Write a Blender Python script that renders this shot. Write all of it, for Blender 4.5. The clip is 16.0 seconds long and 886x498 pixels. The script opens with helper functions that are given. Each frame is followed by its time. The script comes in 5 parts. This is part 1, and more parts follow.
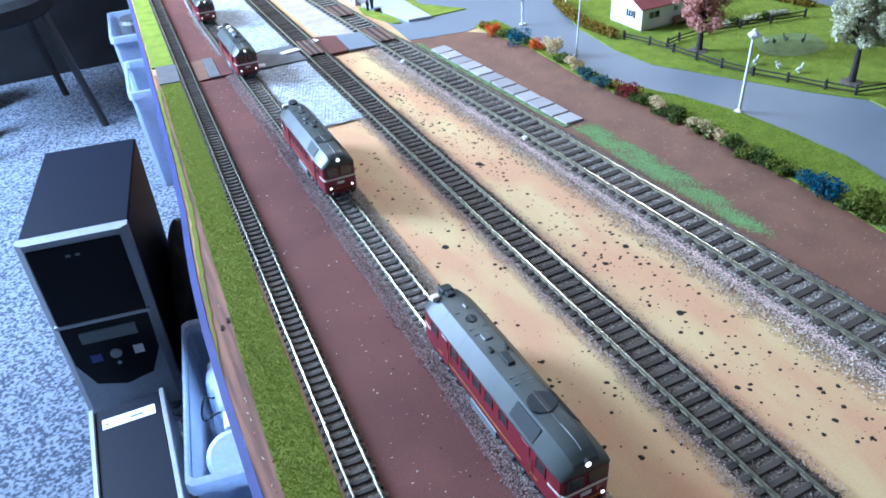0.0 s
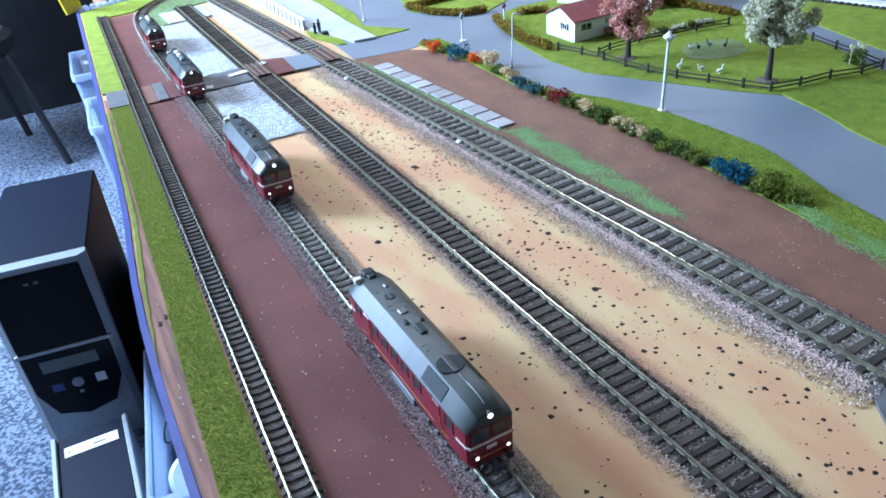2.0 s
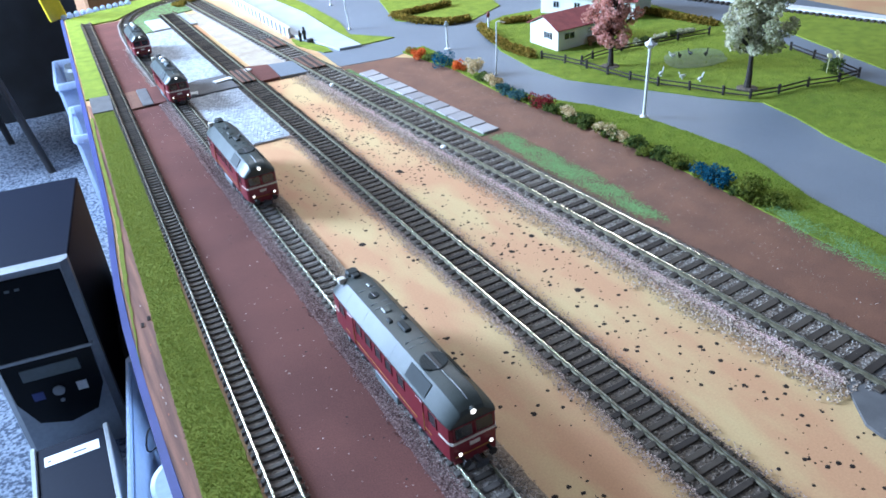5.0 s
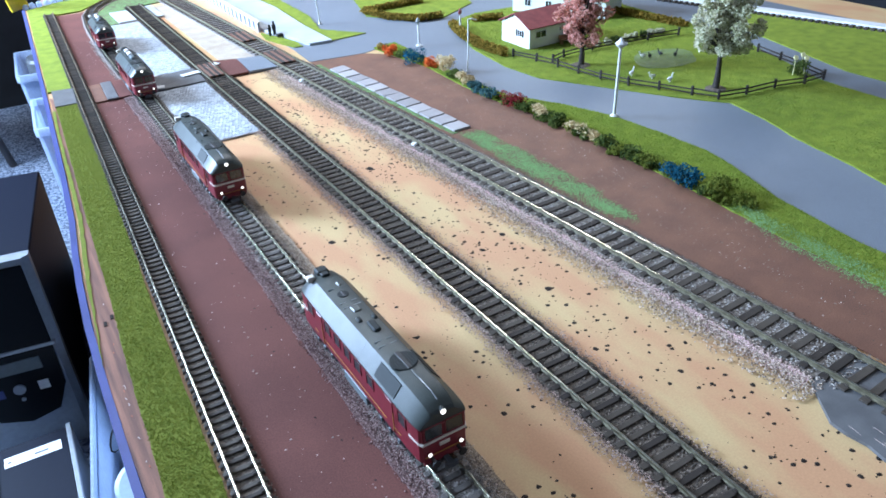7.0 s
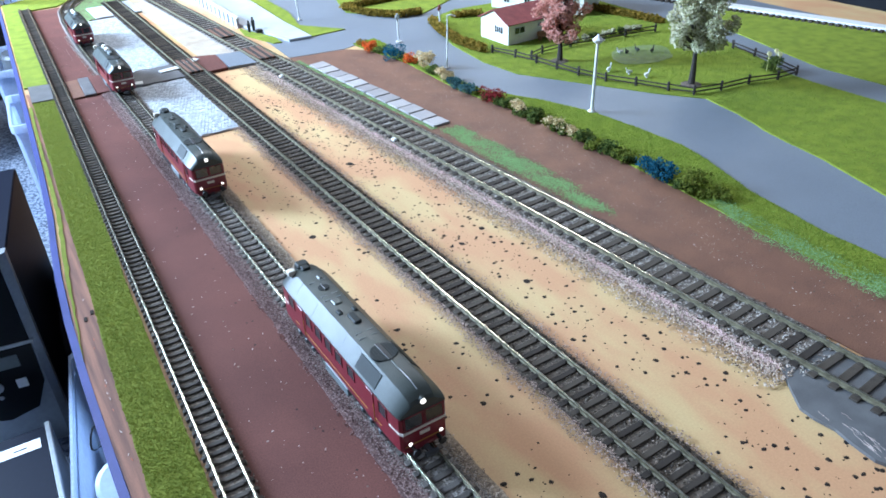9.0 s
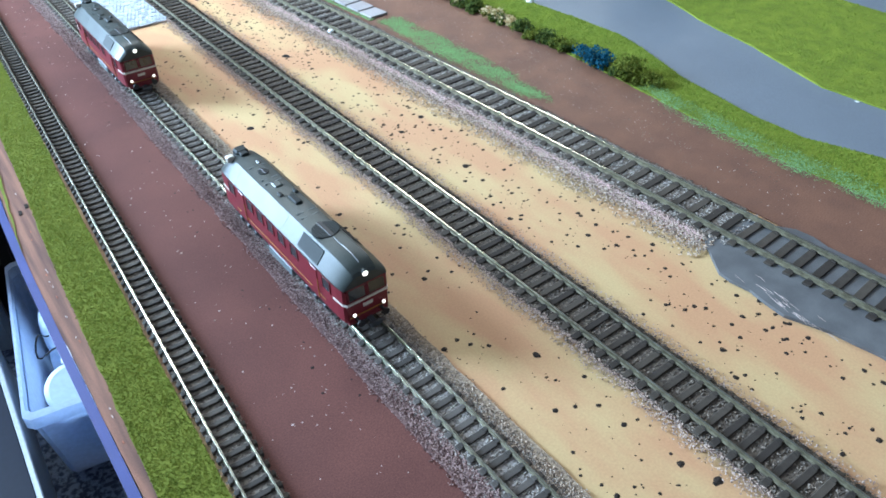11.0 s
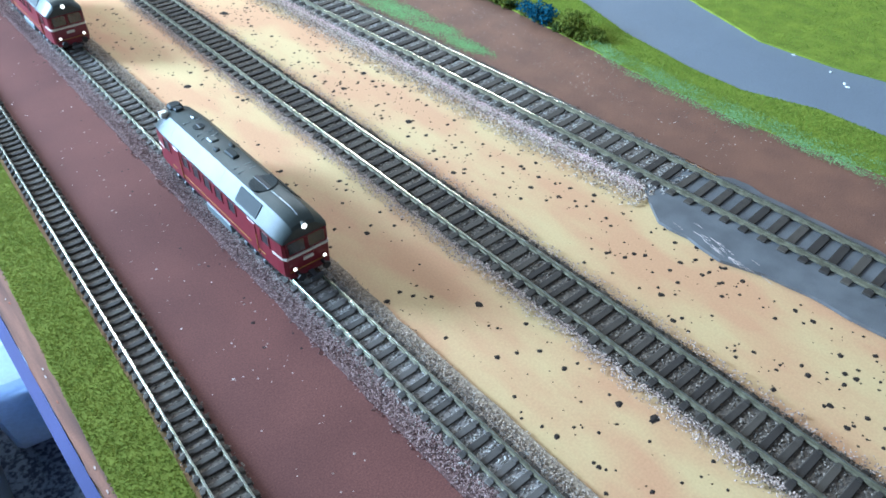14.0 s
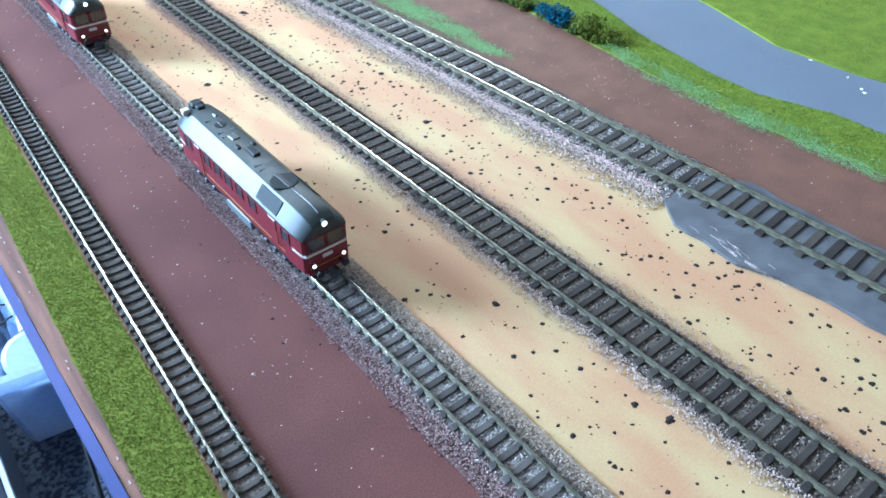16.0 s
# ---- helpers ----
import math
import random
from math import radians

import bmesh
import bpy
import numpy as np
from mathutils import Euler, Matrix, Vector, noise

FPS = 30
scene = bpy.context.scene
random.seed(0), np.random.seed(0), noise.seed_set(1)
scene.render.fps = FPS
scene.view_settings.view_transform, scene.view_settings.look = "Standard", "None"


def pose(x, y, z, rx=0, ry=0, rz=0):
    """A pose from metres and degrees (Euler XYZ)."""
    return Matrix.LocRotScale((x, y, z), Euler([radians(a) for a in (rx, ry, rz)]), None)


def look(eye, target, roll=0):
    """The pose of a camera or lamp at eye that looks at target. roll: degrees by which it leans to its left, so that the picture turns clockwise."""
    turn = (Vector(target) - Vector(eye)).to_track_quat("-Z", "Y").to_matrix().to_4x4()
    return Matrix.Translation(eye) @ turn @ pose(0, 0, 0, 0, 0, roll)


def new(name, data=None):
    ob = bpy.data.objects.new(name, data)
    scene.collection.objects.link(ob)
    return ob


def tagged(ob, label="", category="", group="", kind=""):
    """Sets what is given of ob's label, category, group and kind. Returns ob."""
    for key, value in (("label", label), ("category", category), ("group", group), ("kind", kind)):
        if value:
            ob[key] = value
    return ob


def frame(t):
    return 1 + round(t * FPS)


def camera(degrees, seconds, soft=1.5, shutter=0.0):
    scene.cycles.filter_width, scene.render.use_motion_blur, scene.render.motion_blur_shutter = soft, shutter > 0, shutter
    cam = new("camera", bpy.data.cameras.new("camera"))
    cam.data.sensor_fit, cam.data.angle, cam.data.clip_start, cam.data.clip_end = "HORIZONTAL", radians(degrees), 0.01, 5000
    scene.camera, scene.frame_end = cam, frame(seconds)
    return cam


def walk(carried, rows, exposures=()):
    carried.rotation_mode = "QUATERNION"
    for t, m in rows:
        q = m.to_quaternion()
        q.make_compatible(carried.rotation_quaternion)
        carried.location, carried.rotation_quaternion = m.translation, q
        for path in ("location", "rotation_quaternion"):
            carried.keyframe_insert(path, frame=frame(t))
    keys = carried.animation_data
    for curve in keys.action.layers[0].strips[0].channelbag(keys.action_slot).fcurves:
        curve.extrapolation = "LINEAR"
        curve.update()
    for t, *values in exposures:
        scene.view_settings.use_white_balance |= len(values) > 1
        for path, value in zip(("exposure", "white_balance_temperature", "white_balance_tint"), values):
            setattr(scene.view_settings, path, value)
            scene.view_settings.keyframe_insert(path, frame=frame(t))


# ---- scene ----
cam = camera(62.0, 16.0, soft=1.7)
PATH = [
    (0, (-0.0235, -0.2164, 0.3594), (0.3152, 0.5379, -0.203), -3.87),
    (0.5, (-0.0164, -0.2071, 0.3712), (0.3361, 0.5502, -0.1786), -4.31),
    (1, (-0.0192, -0.2189, 0.3715), (0.3481, 0.534, -0.1745), -3.85),
    (1.5, (-0.0232, -0.2405, 0.3629), (0.3541, 0.5092, -0.1808), -3.59),
    (2, (-0.0074, -0.2742, 0.3447), (0.3698, 0.4863, -0.1838), -5.11),
    (2.5, (-0.0109, -0.2832, 0.3417), (0.3695, 0.4962, -0.1563), -5.17),
    (3, (-0.0093, -0.2818, 0.3394), (0.3852, 0.4817, -0.1719), -4.65),
    (3.5, (-0.0087, -0.2816, 0.3399), (0.3891, 0.4792, -0.1728), -4.68),
    (6, (-0.0112, -0.2793, 0.3377), (0.3981, 0.4696, -0.1835), -3.41),
    (6.5, (-0.0105, -0.278, 0.3374), (0.4117, 0.4622, -0.1858), -2.94),
    (7, (-0.008, -0.2778, 0.3376), (0.4238, 0.4582, -0.1838), -2.79),
    (7.5, (-0.009, -0.2784, 0.3376), (0.4303, 0.4533, -0.1836), -2.62),
    (8, (-0.0092, -0.2789, 0.3375), (0.4275, 0.4531, -0.1854), -2.67),
    (8.2, (-0.0094, -0.2789, 0.3373), (0.4289, 0.4522, -0.1855), -2.59),
    (10.3, (-0.0214, -0.3002, 0.3419), (0.4469, 0.3596, -0.2457), -1.68),
    (10.5, (-0.0247, -0.3014, 0.3357), (0.4423, 0.3407, -0.2723), -1.41),
    (11, (-0.0197, -0.305, 0.3276), (0.4498, 0.319, -0.2971), -0.8),
    (11.5, (-0.0167, -0.3055, 0.3245), (0.4493, 0.3157, -0.3056), -1.06),
    (12, (-0.0147, -0.3068, 0.3244), (0.4682, 0.2752, -0.3299), -0.17),
    (12.5, (-0.0154, -0.3155, 0.3214), (0.4808, 0.2436, -0.3429), 0.11),
    (13, (-0.0157, -0.3163, 0.3176), (0.4827, 0.245, -0.343), 0.18),
    (13.5, (-0.0169, -0.3147, 0.3175), (0.4827, 0.2468, -0.3422), 0.93),
    (14, (-0.016, -0.3158, 0.3171), (0.4826, 0.252, -0.3379), 0.79),
    (14.5, (-0.0158, -0.3149, 0.3167), (0.4788, 0.2495, -0.3442), 1.18),
    (15, (-0.0174, -0.3159, 0.3181), (0.4732, 0.2575, -0.3381), 1.0),
    (15.5, (-0.0222, -0.3151, 0.3197), (0.4633, 0.2579, -0.3406), 0.95),
    (16, (-0.0226, -0.3151, 0.3188), (0.4675, 0.2613, -0.3351), 0.98),
]
walk(cam, [(t, look(eye, target, roll)) for t, eye, target, roll in PATH], [(0.0, 0.17, 5300, 12), (1.5, 0.12, 5320, 12), (3.5, 0.11, 5400, 12.5), (7.0, 0.13, 5600, 12.5), (10.5, 0.28, 5700, 6.5), (13.0, 0.40, 5480, 3), (16.0, 0.58, 5150, 6)])

# ---- light: a tube on the ceiling beyond the layout, a window in the left wall, an added fill lamp ----
world = bpy.data.worlds.new("room_world")
scene.world = world
world.use_nodes = True
world.node_tree.nodes["Background"].inputs[0].default_value = (0.65, 0.8, 1.0, 1)
world.node_tree.nodes["Background"].inputs[1].default_value = 0.12


def area(name, eye, target, sx, sy, power, colour):
    d = bpy.data.lights.new(name, "AREA")
    d.shape, d.size, d.size_y, d.energy, d.color = "RECTANGLE", sx, sy, power, colour
    ob = new(name, d)
    ob.matrix_world = look(eye, target)
    return ob


tube_lamp = area("tube_and_fill_light", (1.15, 1.82, 1.50), (1.15, 1.66, 0.0), 3.5, 0.11, 50, (1.0, 0.955, 0.87))
tube_lamp.matrix_world = tube_lamp.matrix_world @ Matrix.Rotation(radians(8), 4, "Z")
# weak overhead fill lamp added behind the camera; no tube is known there
area("tube_and_fill_light", (0.95, -0.9, 1.50), (0.95, -0.8, 0.0), 2.6, 0.16, 5, (0.93, 0.97, 1.0))
area("window_light", (-1.56, 2.25, 1.03), (0.3, 1.45, 0.0), 1.0, 1.12, 320, (0.64, 0.81, 1.0))


# ---- materials ----
def mat(name, a, b=None, scale=300, fine=2500, rough=0.7, metal=0.0, bump=0.15, dist=0.0004, spec=0.3, island=False, objrand=False, contrast=(0.35, 0.65), fineamt=0.25, stretch=None):
    m = bpy.data.materials.new(name)
    m.use_nodes = True
    n, l = m.node_tree.nodes, m.node_tree.links
    bs = n["Principled BSDF"]
    bs.inputs["Roughness"].default_value, bs.inputs["Metallic"].default_value = rough, metal
    bs.inputs["Specular IOR Level"].default_value = spec
    tc = n.new("ShaderNodeTexCoord")
    n1, n2 = n.new("ShaderNodeTexNoise"), n.new("ShaderNodeTexNoise")
    n1.inputs["Scale"].default_value, n2.inputs["Scale"].default_value = scale, fine
    n1.inputs["Detail"].default_value = 5
    if stretch:
        mp = n.new("ShaderNodeMapping")
        mp.inputs["Scale"].default_value = stretch
        l.new(tc.outputs["Object"], mp.inputs["Vector"]), l.new(mp.outputs[0], n1.inputs["Vector"])
    else:
        l.new(tc.outputs["Object"], n1.inputs["Vector"])
    l.new(tc.outputs["Object"], n2.inputs["Vector"])
    r = n.new("ShaderNodeValToRGB")
    b = b or tuple(0.75 * c for c in a)
    r.color_ramp.elements[0].color, r.color_ramp.elements[1].color = (*b, 1), (*a, 1)
    r.color_ramp.elements[0].position, r.color_ramp.elements[1].position = contrast
    if island or objrand:
        g = n.new("ShaderNodeNewGeometry" if island else "ShaderNodeObjectInfo")
        mx = n.new("ShaderNodeMath")
        mx.operation = "MULTIPLY_ADD"
        mx.inputs[1].default_value = 0.6
        half = n.new("ShaderNodeMath")
        half.operation = "MULTIPLY"
        half.inputs[1].default_value = 0.4
        l.new(n1.outputs[0], half.inputs[0])
        l.new(g.outputs["Random Per Island" if island else "Random"], mx.inputs[0]), l.new(half.outputs[0], mx.inputs[2])
        l.new(mx.outputs[0], r.inputs[0])
    else:
        l.new(n1.outputs[0], r.inputs[0])
    k = n.new("ShaderNodeMix")
    k.data_type, k.blend_type = "RGBA", "OVERLAY"
    k.inputs[0].default_value = fineamt
    l.new(r.outputs[0], k.inputs[6]), l.new(n2.outputs[0], k.inputs[7])
    l.new(k.outputs[2], bs.inputs["Base Color"])
    if bump:
        bp = n.new("ShaderNodeBump")
        bp.inputs["Strength"].default_value, bp.inputs["Distance"].default_value = bump, dist
        l.new(n2.outputs[0], bp.inputs["Height"]), l.new(bp.outputs[0], bs.inputs["Normal"])
    return m


def plain(name, c, rough=0.4, metal=0.0, spec=0.5, glow=0.0):
    m = mat(name, c, tuple(0.88 * x for x in c), scale=120, fine=1500, rough=rough, metal=metal, spec=spec, bump=0.05, fineamt=0.1)
    if glow:
        bs = m.node_tree.nodes["Principled BSDF"]
        bs.inputs["Emission Color"].default_value, bs.inputs["Emission Strength"].default_value = (1, 0.93, 0.8, 1), glow
    return m


def leafy(m, share=0.45):
    """Lets light pass through thin blades and leaves."""
    n, l = m.node_tree.nodes, m.node_tree.links
    bs, out = n["Principled BSDF"], n["Material Output"]
    tr, mx = n.new("ShaderNodeBsdfTranslucent"), n.new("ShaderNodeMixShader")
    l.new(bs.inputs["Base Color"].links[0].from_socket, tr.inputs["Color"])
    mx.inputs[0].default_value = share
    l.new(bs.outputs[0], mx.inputs[1]), l.new(tr.outputs[0], mx.inputs[2]), l.new(mx.outputs[0], out.inputs["Surface"])
    return m


M_SAND = mat("sand_paint", (0.57, 0.41, 0.20), (0.54, 0.30, 0.155), scale=13, fine=700, rough=0.55, bump=0.10, contrast=(0.40, 0.62), fineamt=0.16, stretch=(1.8, 0.7, 1))
M_BROWN = mat("brown_earth", (0.150, 0.061, 0.049), (0.112, 0.046, 0.038), scale=14, fine=1100, rough=0.66, bump=0.35, fineamt=0.5, spec=0.14)
M_BROWN2 = mat("red_brown_earth", (0.190, 0.092, 0.056), (0.145, 0.071, 0.046), scale=30, fine=1000, rough=0.64, bump=0.5, fineamt=0.6)
M_GRASS = mat("grass_mat_flock", (0.18, 0.205, 0.034), (0.14, 0.17, 0.027), scale=120, fine=900, rough=0.9, bump=0.15, dist=0.001, spec=0.1)
M_GRASS2 = mat("bright_grass_flock", (0.225, 0.275, 0.036), (0.155, 0.20, 0.028), scale=60, fine=1400, rough=0.9, bump=0.6, dist=0.001, spec=0.1)
M_GREEN = mat("green_scatter", (0.17, 0.29, 0.11), (0.13, 0.12, 0.07), scale=150, fine=1800, rough=0.9, bump=0.8, dist=0.001, spec=0.1)
M_BLADE = leafy(mat("grass_fibres", (0.235, 0.245, 0.042), (0.135, 0.185, 0.028), island=True, bump=0, rough=0.85, spec=0.1, contrast=(0.2, 0.8)))
M_BLADE2 = leafy(mat("bright_grass_fibres", (0.29, 0.37, 0.06), (0.19, 0.27, 0.042), island=True, bump=0, rough=0.85, spec=0.1))
M_GREENB = mat("mint_scatter_grain", (0.25, 0.40, 0.16), (0.16, 0.27, 0.10), island=True, bump=0, rough=0.85, spec=0.1)
M_LILAC = plain("lilac_panel", (0.29, 0.32, 0.46), 0.5)
M_BRICK = mat("orange_brick", (0.48, 0.17, 0.10), (0.34, 0.11, 0.06), scale=200, rough=0.8, bump=0.2)
M_BED3 = mat("grey_brown_track_bed", (0.27, 0.23, 0.19), (0.12, 0.10, 0.083), scale=420, fine=1500, rough=0.9, bump=0.9, dist=0.001)
M_BROWNB = mat("purple_brown_gravel", (0.24, 0.145, 0.13), (0.10, 0.055, 0.05), scale=500, fine=1600, rough=0.85, bump=1.0, dist=0.001)
M_TANB = mat("tan_gravel", (0.46, 0.36, 0.25), (0.22, 0.16, 0.115), scale=500, fine=1600, rough=0.85, bump=1.0, dist=0.001)
M_GLARESAND = mat("sand_paled_for_glare", (0.44, 0.38, 0.30), (0.34, 0.28, 0.215), scale=40, fine=1200, rough=0.6, bump=0.3)
M_POND = mat("grey_green_mud", (0.16, 0.21, 0.07), (0.10, 0.14, 0.05), scale=120, rough=0.5, bump=0.3)
M_PALEYEL = plain("pale_yellow_petal", (0.75, 0.70, 0.35), 0.6)
M_YELPL = plain("yellow_plastic", (0.85, 0.62, 0.02), 0.35)
M_CABINET2 = mat("reddish_wood_panel", (0.26, 0.11, 0.07), (0.18, 0.07, 0.045), scale=8, fine=120, rough=0.5)
M_ROAD = mat("grey_road_paint", (0.175, 0.195, 0.222), (0.16, 0.178, 0.204), scale=12, fine=1800, rough=0.52, bump=0.2, fineamt=0.35)
M_ASPHALT = mat("dark_grey_roadway", (0.145, 0.145, 0.146), (0.105, 0.105, 0.107), scale=60, fine=1500, rough=0.5, bump=0.3)
M_WOOD = mat("raw_board_wood", (0.27, 0.125, 0.078), (0.10, 0.045, 0.034), scale=190, fine=900, rough=0.6, bump=0.4, stretch=(1, 0.06, 1))
M_BLUE = mat("blue_fascia_paint", (0.075, 0.09, 0.26), (0.06, 0.075, 0.21), scale=20, rough=0.4, bump=0.05, spec=0.2)
M_RAIL = mat("nickel_rail_head", (0.47, 0.44, 0.35), (0.32, 0.29, 0.21), scale=200, rough=0.22, metal=0.85, bump=0.03)
M_SLEEP3 = mat("brown_sleeper_plastic", (0.085, 0.072, 0.058), (0.05, 0.042, 0.035), scale=200, fine=1500, rough=0.7, objrand=True)
M_RAILWEB = mat("olive_rail_web", (0.20, 0.18, 0.115), (0.11, 0.095, 0.06), scale=200, rough=0.5, metal=0.3, bump=0.05)
M_SLEEP = mat("dark_sleeper_plastic", (0.080, 0.066, 0.052), (0.044, 0.036, 0.030), scale=200, fine=1500, rough=0.75, objrand=True, spec=0.2)
M_SLEEP2 = mat("weathered_sleeper_plastic", (0.115, 0.10, 0.088), (0.065, 0.056, 0.048), scale=200, fine=1500, rough=0.75, objrand=True)
M_BED = mat("dark_track_bed", (0.17, 0.138, 0.108), (0.07, 0.056, 0.045), scale=420, fine=1500, rough=0.9, bump=0.9, dist=0.001)
M_BED2 = mat("grey_track_bed", (0.42, 0.38, 0.35), (0.19, 0.165, 0.15), scale=420, fine=1500, rough=0.9, bump=0.9, dist=0.001)
M_STONE = mat("grey_ballast_stone", (0.50, 0.46, 0.41), (0.18, 0.152, 0.132), island=True, rough=0.9, bump=0)
M_STONE2 = mat("pinkish_ballast_stone", (0.58, 0.45, 0.37), (0.26, 0.18, 0.145), island=True, rough=0.9, bump=0)
M_STONE3 = mat("brown_grey_ballast_stone", (0.27, 0.22, 0.175), (0.09, 0.075, 0.06), island=True, rough=0.9, bump=0)
M_SPOT = mat("dark_oil_spot", (0.045, 0.034, 0.028), (0.018, 0.015, 0.013), scale=500, rough=0.8, bump=0.1, spec=0.1)
M_SPECK = mat("pale_speck", (0.6, 0.5, 0.45), (0.4, 0.3, 0.25), island=True, rough=0.8, bump=0)
M_SLAB = mat("pale_concrete_slab", (0.36, 0.335, 0.325), (0.26, 0.24, 0.235), scale=60, fine=900, rough=0.7, objrand=True, bump=0.1)
M_PLATE = mat("white_platform", (0.47, 0.50, 0.52), (0.38, 0.41, 0.43), scale=20, fine=600, rough=0.45, bump=0.05)
M_WHITE = plain("white_plastic", (0.75, 0.75, 0.73), 0.45)
M_HOUSE = mat("cream_render", (0.74, 0.76, 0.68), (0.68, 0.70, 0.62), scale=60, rough=0.7, bump=0.05)
M_ROOF = mat("red_roof_sheet", (0.30, 0.07, 0.07), (0.22, 0.05, 0.055), scale=80, rough=0.6, bump=0.1)
M_GLASS = plain("dark_window_glass", (0.02, 0.025, 0.03), 0.08, 0, 0.8)
M_RED = plain("dark_red_enamel", (0.185, 0.015, 0.026), 0.32)
M_ROOFD = plain("dark_roof_fitting", (0.030, 0.034, 0.033), 0.6, 0, 0.2)
M_ROOFG = mat("grey_loco_roof", (0.062, 0.071, 0.066), (0.046, 0.054, 0.049), scale=60, fine=1500, rough=0.36, bump=0.06, spec=0.27)
M_BLACK = plain("black_plastic", (0.015, 0.015, 0.017), 0.5)
M_DARKGREY = plain("dark_grey_plastic", (0.06, 0.065, 0.07), 0.5)
M_CREAM = plain("cream_stripe", (0.75, 0.70, 0.60), 0.4)
M_YELLOW = plain("yellow_line", (0.42, 0.20, 0.04), 0.5)
M_LAMP = plain("lit_headlamp", (0.9, 0.88, 0.8), 0.3, glow=2.0)
M_TANK = plain("grey_tank", (0.15, 0.175, 0.18), 0.5, 0, 0.3)
M_FENCE = mat("dark_fence_wood", (0.05, 0.042, 0.036), (0.025, 0.02, 0.018), scale=300, rough=0.8)
M_BARK = mat("dark_bark", (0.06, 0.05, 0.045), (0.03, 0.025, 0.02), scale=500, rough=0.9, bump=0.8)
M_SILVER = plain("silver_plastic", (0.36, 0.38, 0.40), 0.35, 0.4)
M_PCBLACK = plain("black_case", (0.005, 0.006, 0.008), 0.35, 0, 0.15)
M_PCSHEET = plain("dark_blue_case_sheet", (0.006, 0.008, 0.016), 0.5, 0, 0.12)
M_CARPET = mat("grey_blue_carpet", (0.225, 0.255, 0.31), (0.06, 0.072, 0.10), scale=130, fine=500, rough=1.0, bump=1.0, dist=0.004, spec=0.05, contrast=(0.42, 0.58))
M_WALL = mat("dim_wall_paint", (0.26, 0.26, 0.28), (0.22, 0.22, 0.24), scale=3, fine=80, rough=0.8)
M_DARKWALL = mat("dark_cloth_and_shade", (0.008, 0.009, 0.012), (0.004, 0.0045, 0.006), scale=10, fine=300, rough=0.9)
M_CABINET = mat("brown_wood_panel", (0.34, 0.19, 0.10), (0.24, 0.12, 0.06), scale=8, fine=120, rough=0.5)
M_BAG = plain("white_plastic_bag", (0.52, 0.63, 0.80), 0.35)
M_CARD = mat("tan_cardboard", (0.42, 0.31, 0.20), (0.36, 0.26, 0.16), scale=20, rough=0.8)


def foliage(name, a, b):
    return leafy(mat(name, a, b, island=True, rough=0.9, bump=0, spec=0.1))


# ---- mesh helpers ----
def mesh(name, verts, faces, material, smooth=False):
    me = bpy.data.meshes.new(name)
    me.from_pydata([tuple(v) for v in verts], [], [tuple(f) for f in faces])
    me.materials.append(material)
    me.validate()
    if smooth:
        me.polygons.foreach_set("use_smooth", [True] * len(me.polygons))
    me.update()
    return me


def part(name, geo, material, parent=None, label="", m=None, smooth=False):
    """geo: (verts, faces) or a mesh."""
    me = geo if isinstance(geo, bpy.types.Mesh) else mesh(name, geo[0], geo[1], material, smooth)
    ob = new(name, me)
    if m is not None:
        ob.matrix_basis = m
    if parent is not None:
        ob.parent = parent
    return tagged(ob, label)


def thing(name, label, category, m=None, group="", kind=""):
    ob = new(name)
    ob.empty_display_size = 0.02
    if m is not None:
        ob.matrix_basis = m
    return tagged(ob, label, category, group, kind)


def box(x0, x1, y0, y1, z0, z1, bev=0.0):
    """A box, its upright and top edges cut by bev."""
    if bev <= 0:
        v = [(x, y, z) for z in (z0, z1) for x, y in ((x0, y0), (x1, y0), (x1, y1), (x0, y1))]
        return v, [(0, 3, 2, 1), (4, 5, 6, 7), (0, 1, 5, 4), (1, 2, 6, 5), (2, 3, 7, 6), (3, 0, 4, 7)]
    def ring(i, z):
        b = bev
        return [(x0 + i + b, y0 + i, z), (x1 - i - b, y0 + i, z), (x1 - i, y0 + i + b, z), (x1 - i, y1 - i - b, z), (x1 - i - b, y1 - i, z), (x0 + i + b, y1 - i, z), (x0 + i, y1 - i - b, z), (x0 + i, y0 + i + b, z)]
    return loft([ring(0, z0), ring(0, z1 - bev), ring(bev * 0.9, z1)])


def loft(rings):
    n = len(rings[0])
    v = [p for r in rings for p in r]
    f = [(k * n + i, k * n + (i + 1) % n, (k + 1) * n + (i + 1) % n, (k + 1) * n + i) for k in range(len(rings) - 1) for i in range(n)]
    f += [tuple(reversed(range(n))), tuple(range((len(rings) - 1) * n, len(rings) * n))]
    return v, f


def join(*geos):
    v, f = [], []
    for gv, gf in geos:
        o = len(v)
        v += list(gv)
        f += [tuple(i + o for i in q) for q in gf]
    return v, f


def moved(geo, m):
    return [tuple(m @ Vector(p)) for p in geo[0]], geo[1]


def tube(points, r, n=8, r1=None):
    rings = []
    for k, p in enumerate(points):
        p = Vector(p)
        d = (Vector(points[min(k + 1, len(points) - 1)]) - Vector(points[max(k - 1, 0)])).normalized()
        a = d.orthogonal().normalized() if abs(d.z) < 0.9 else (Vector((1, 0, 0)) - d * d.x).normalized()
        b = d.cross(a)
        rr = r if r1 is None else r + (r1 - r) * k / (len(points) - 1)
        rings.append([tuple(p + rr * (math.cos(t) * a + math.sin(t) * b)) for t in (2 * math.pi * i / n for i in range(n))])
    return loft(rings)


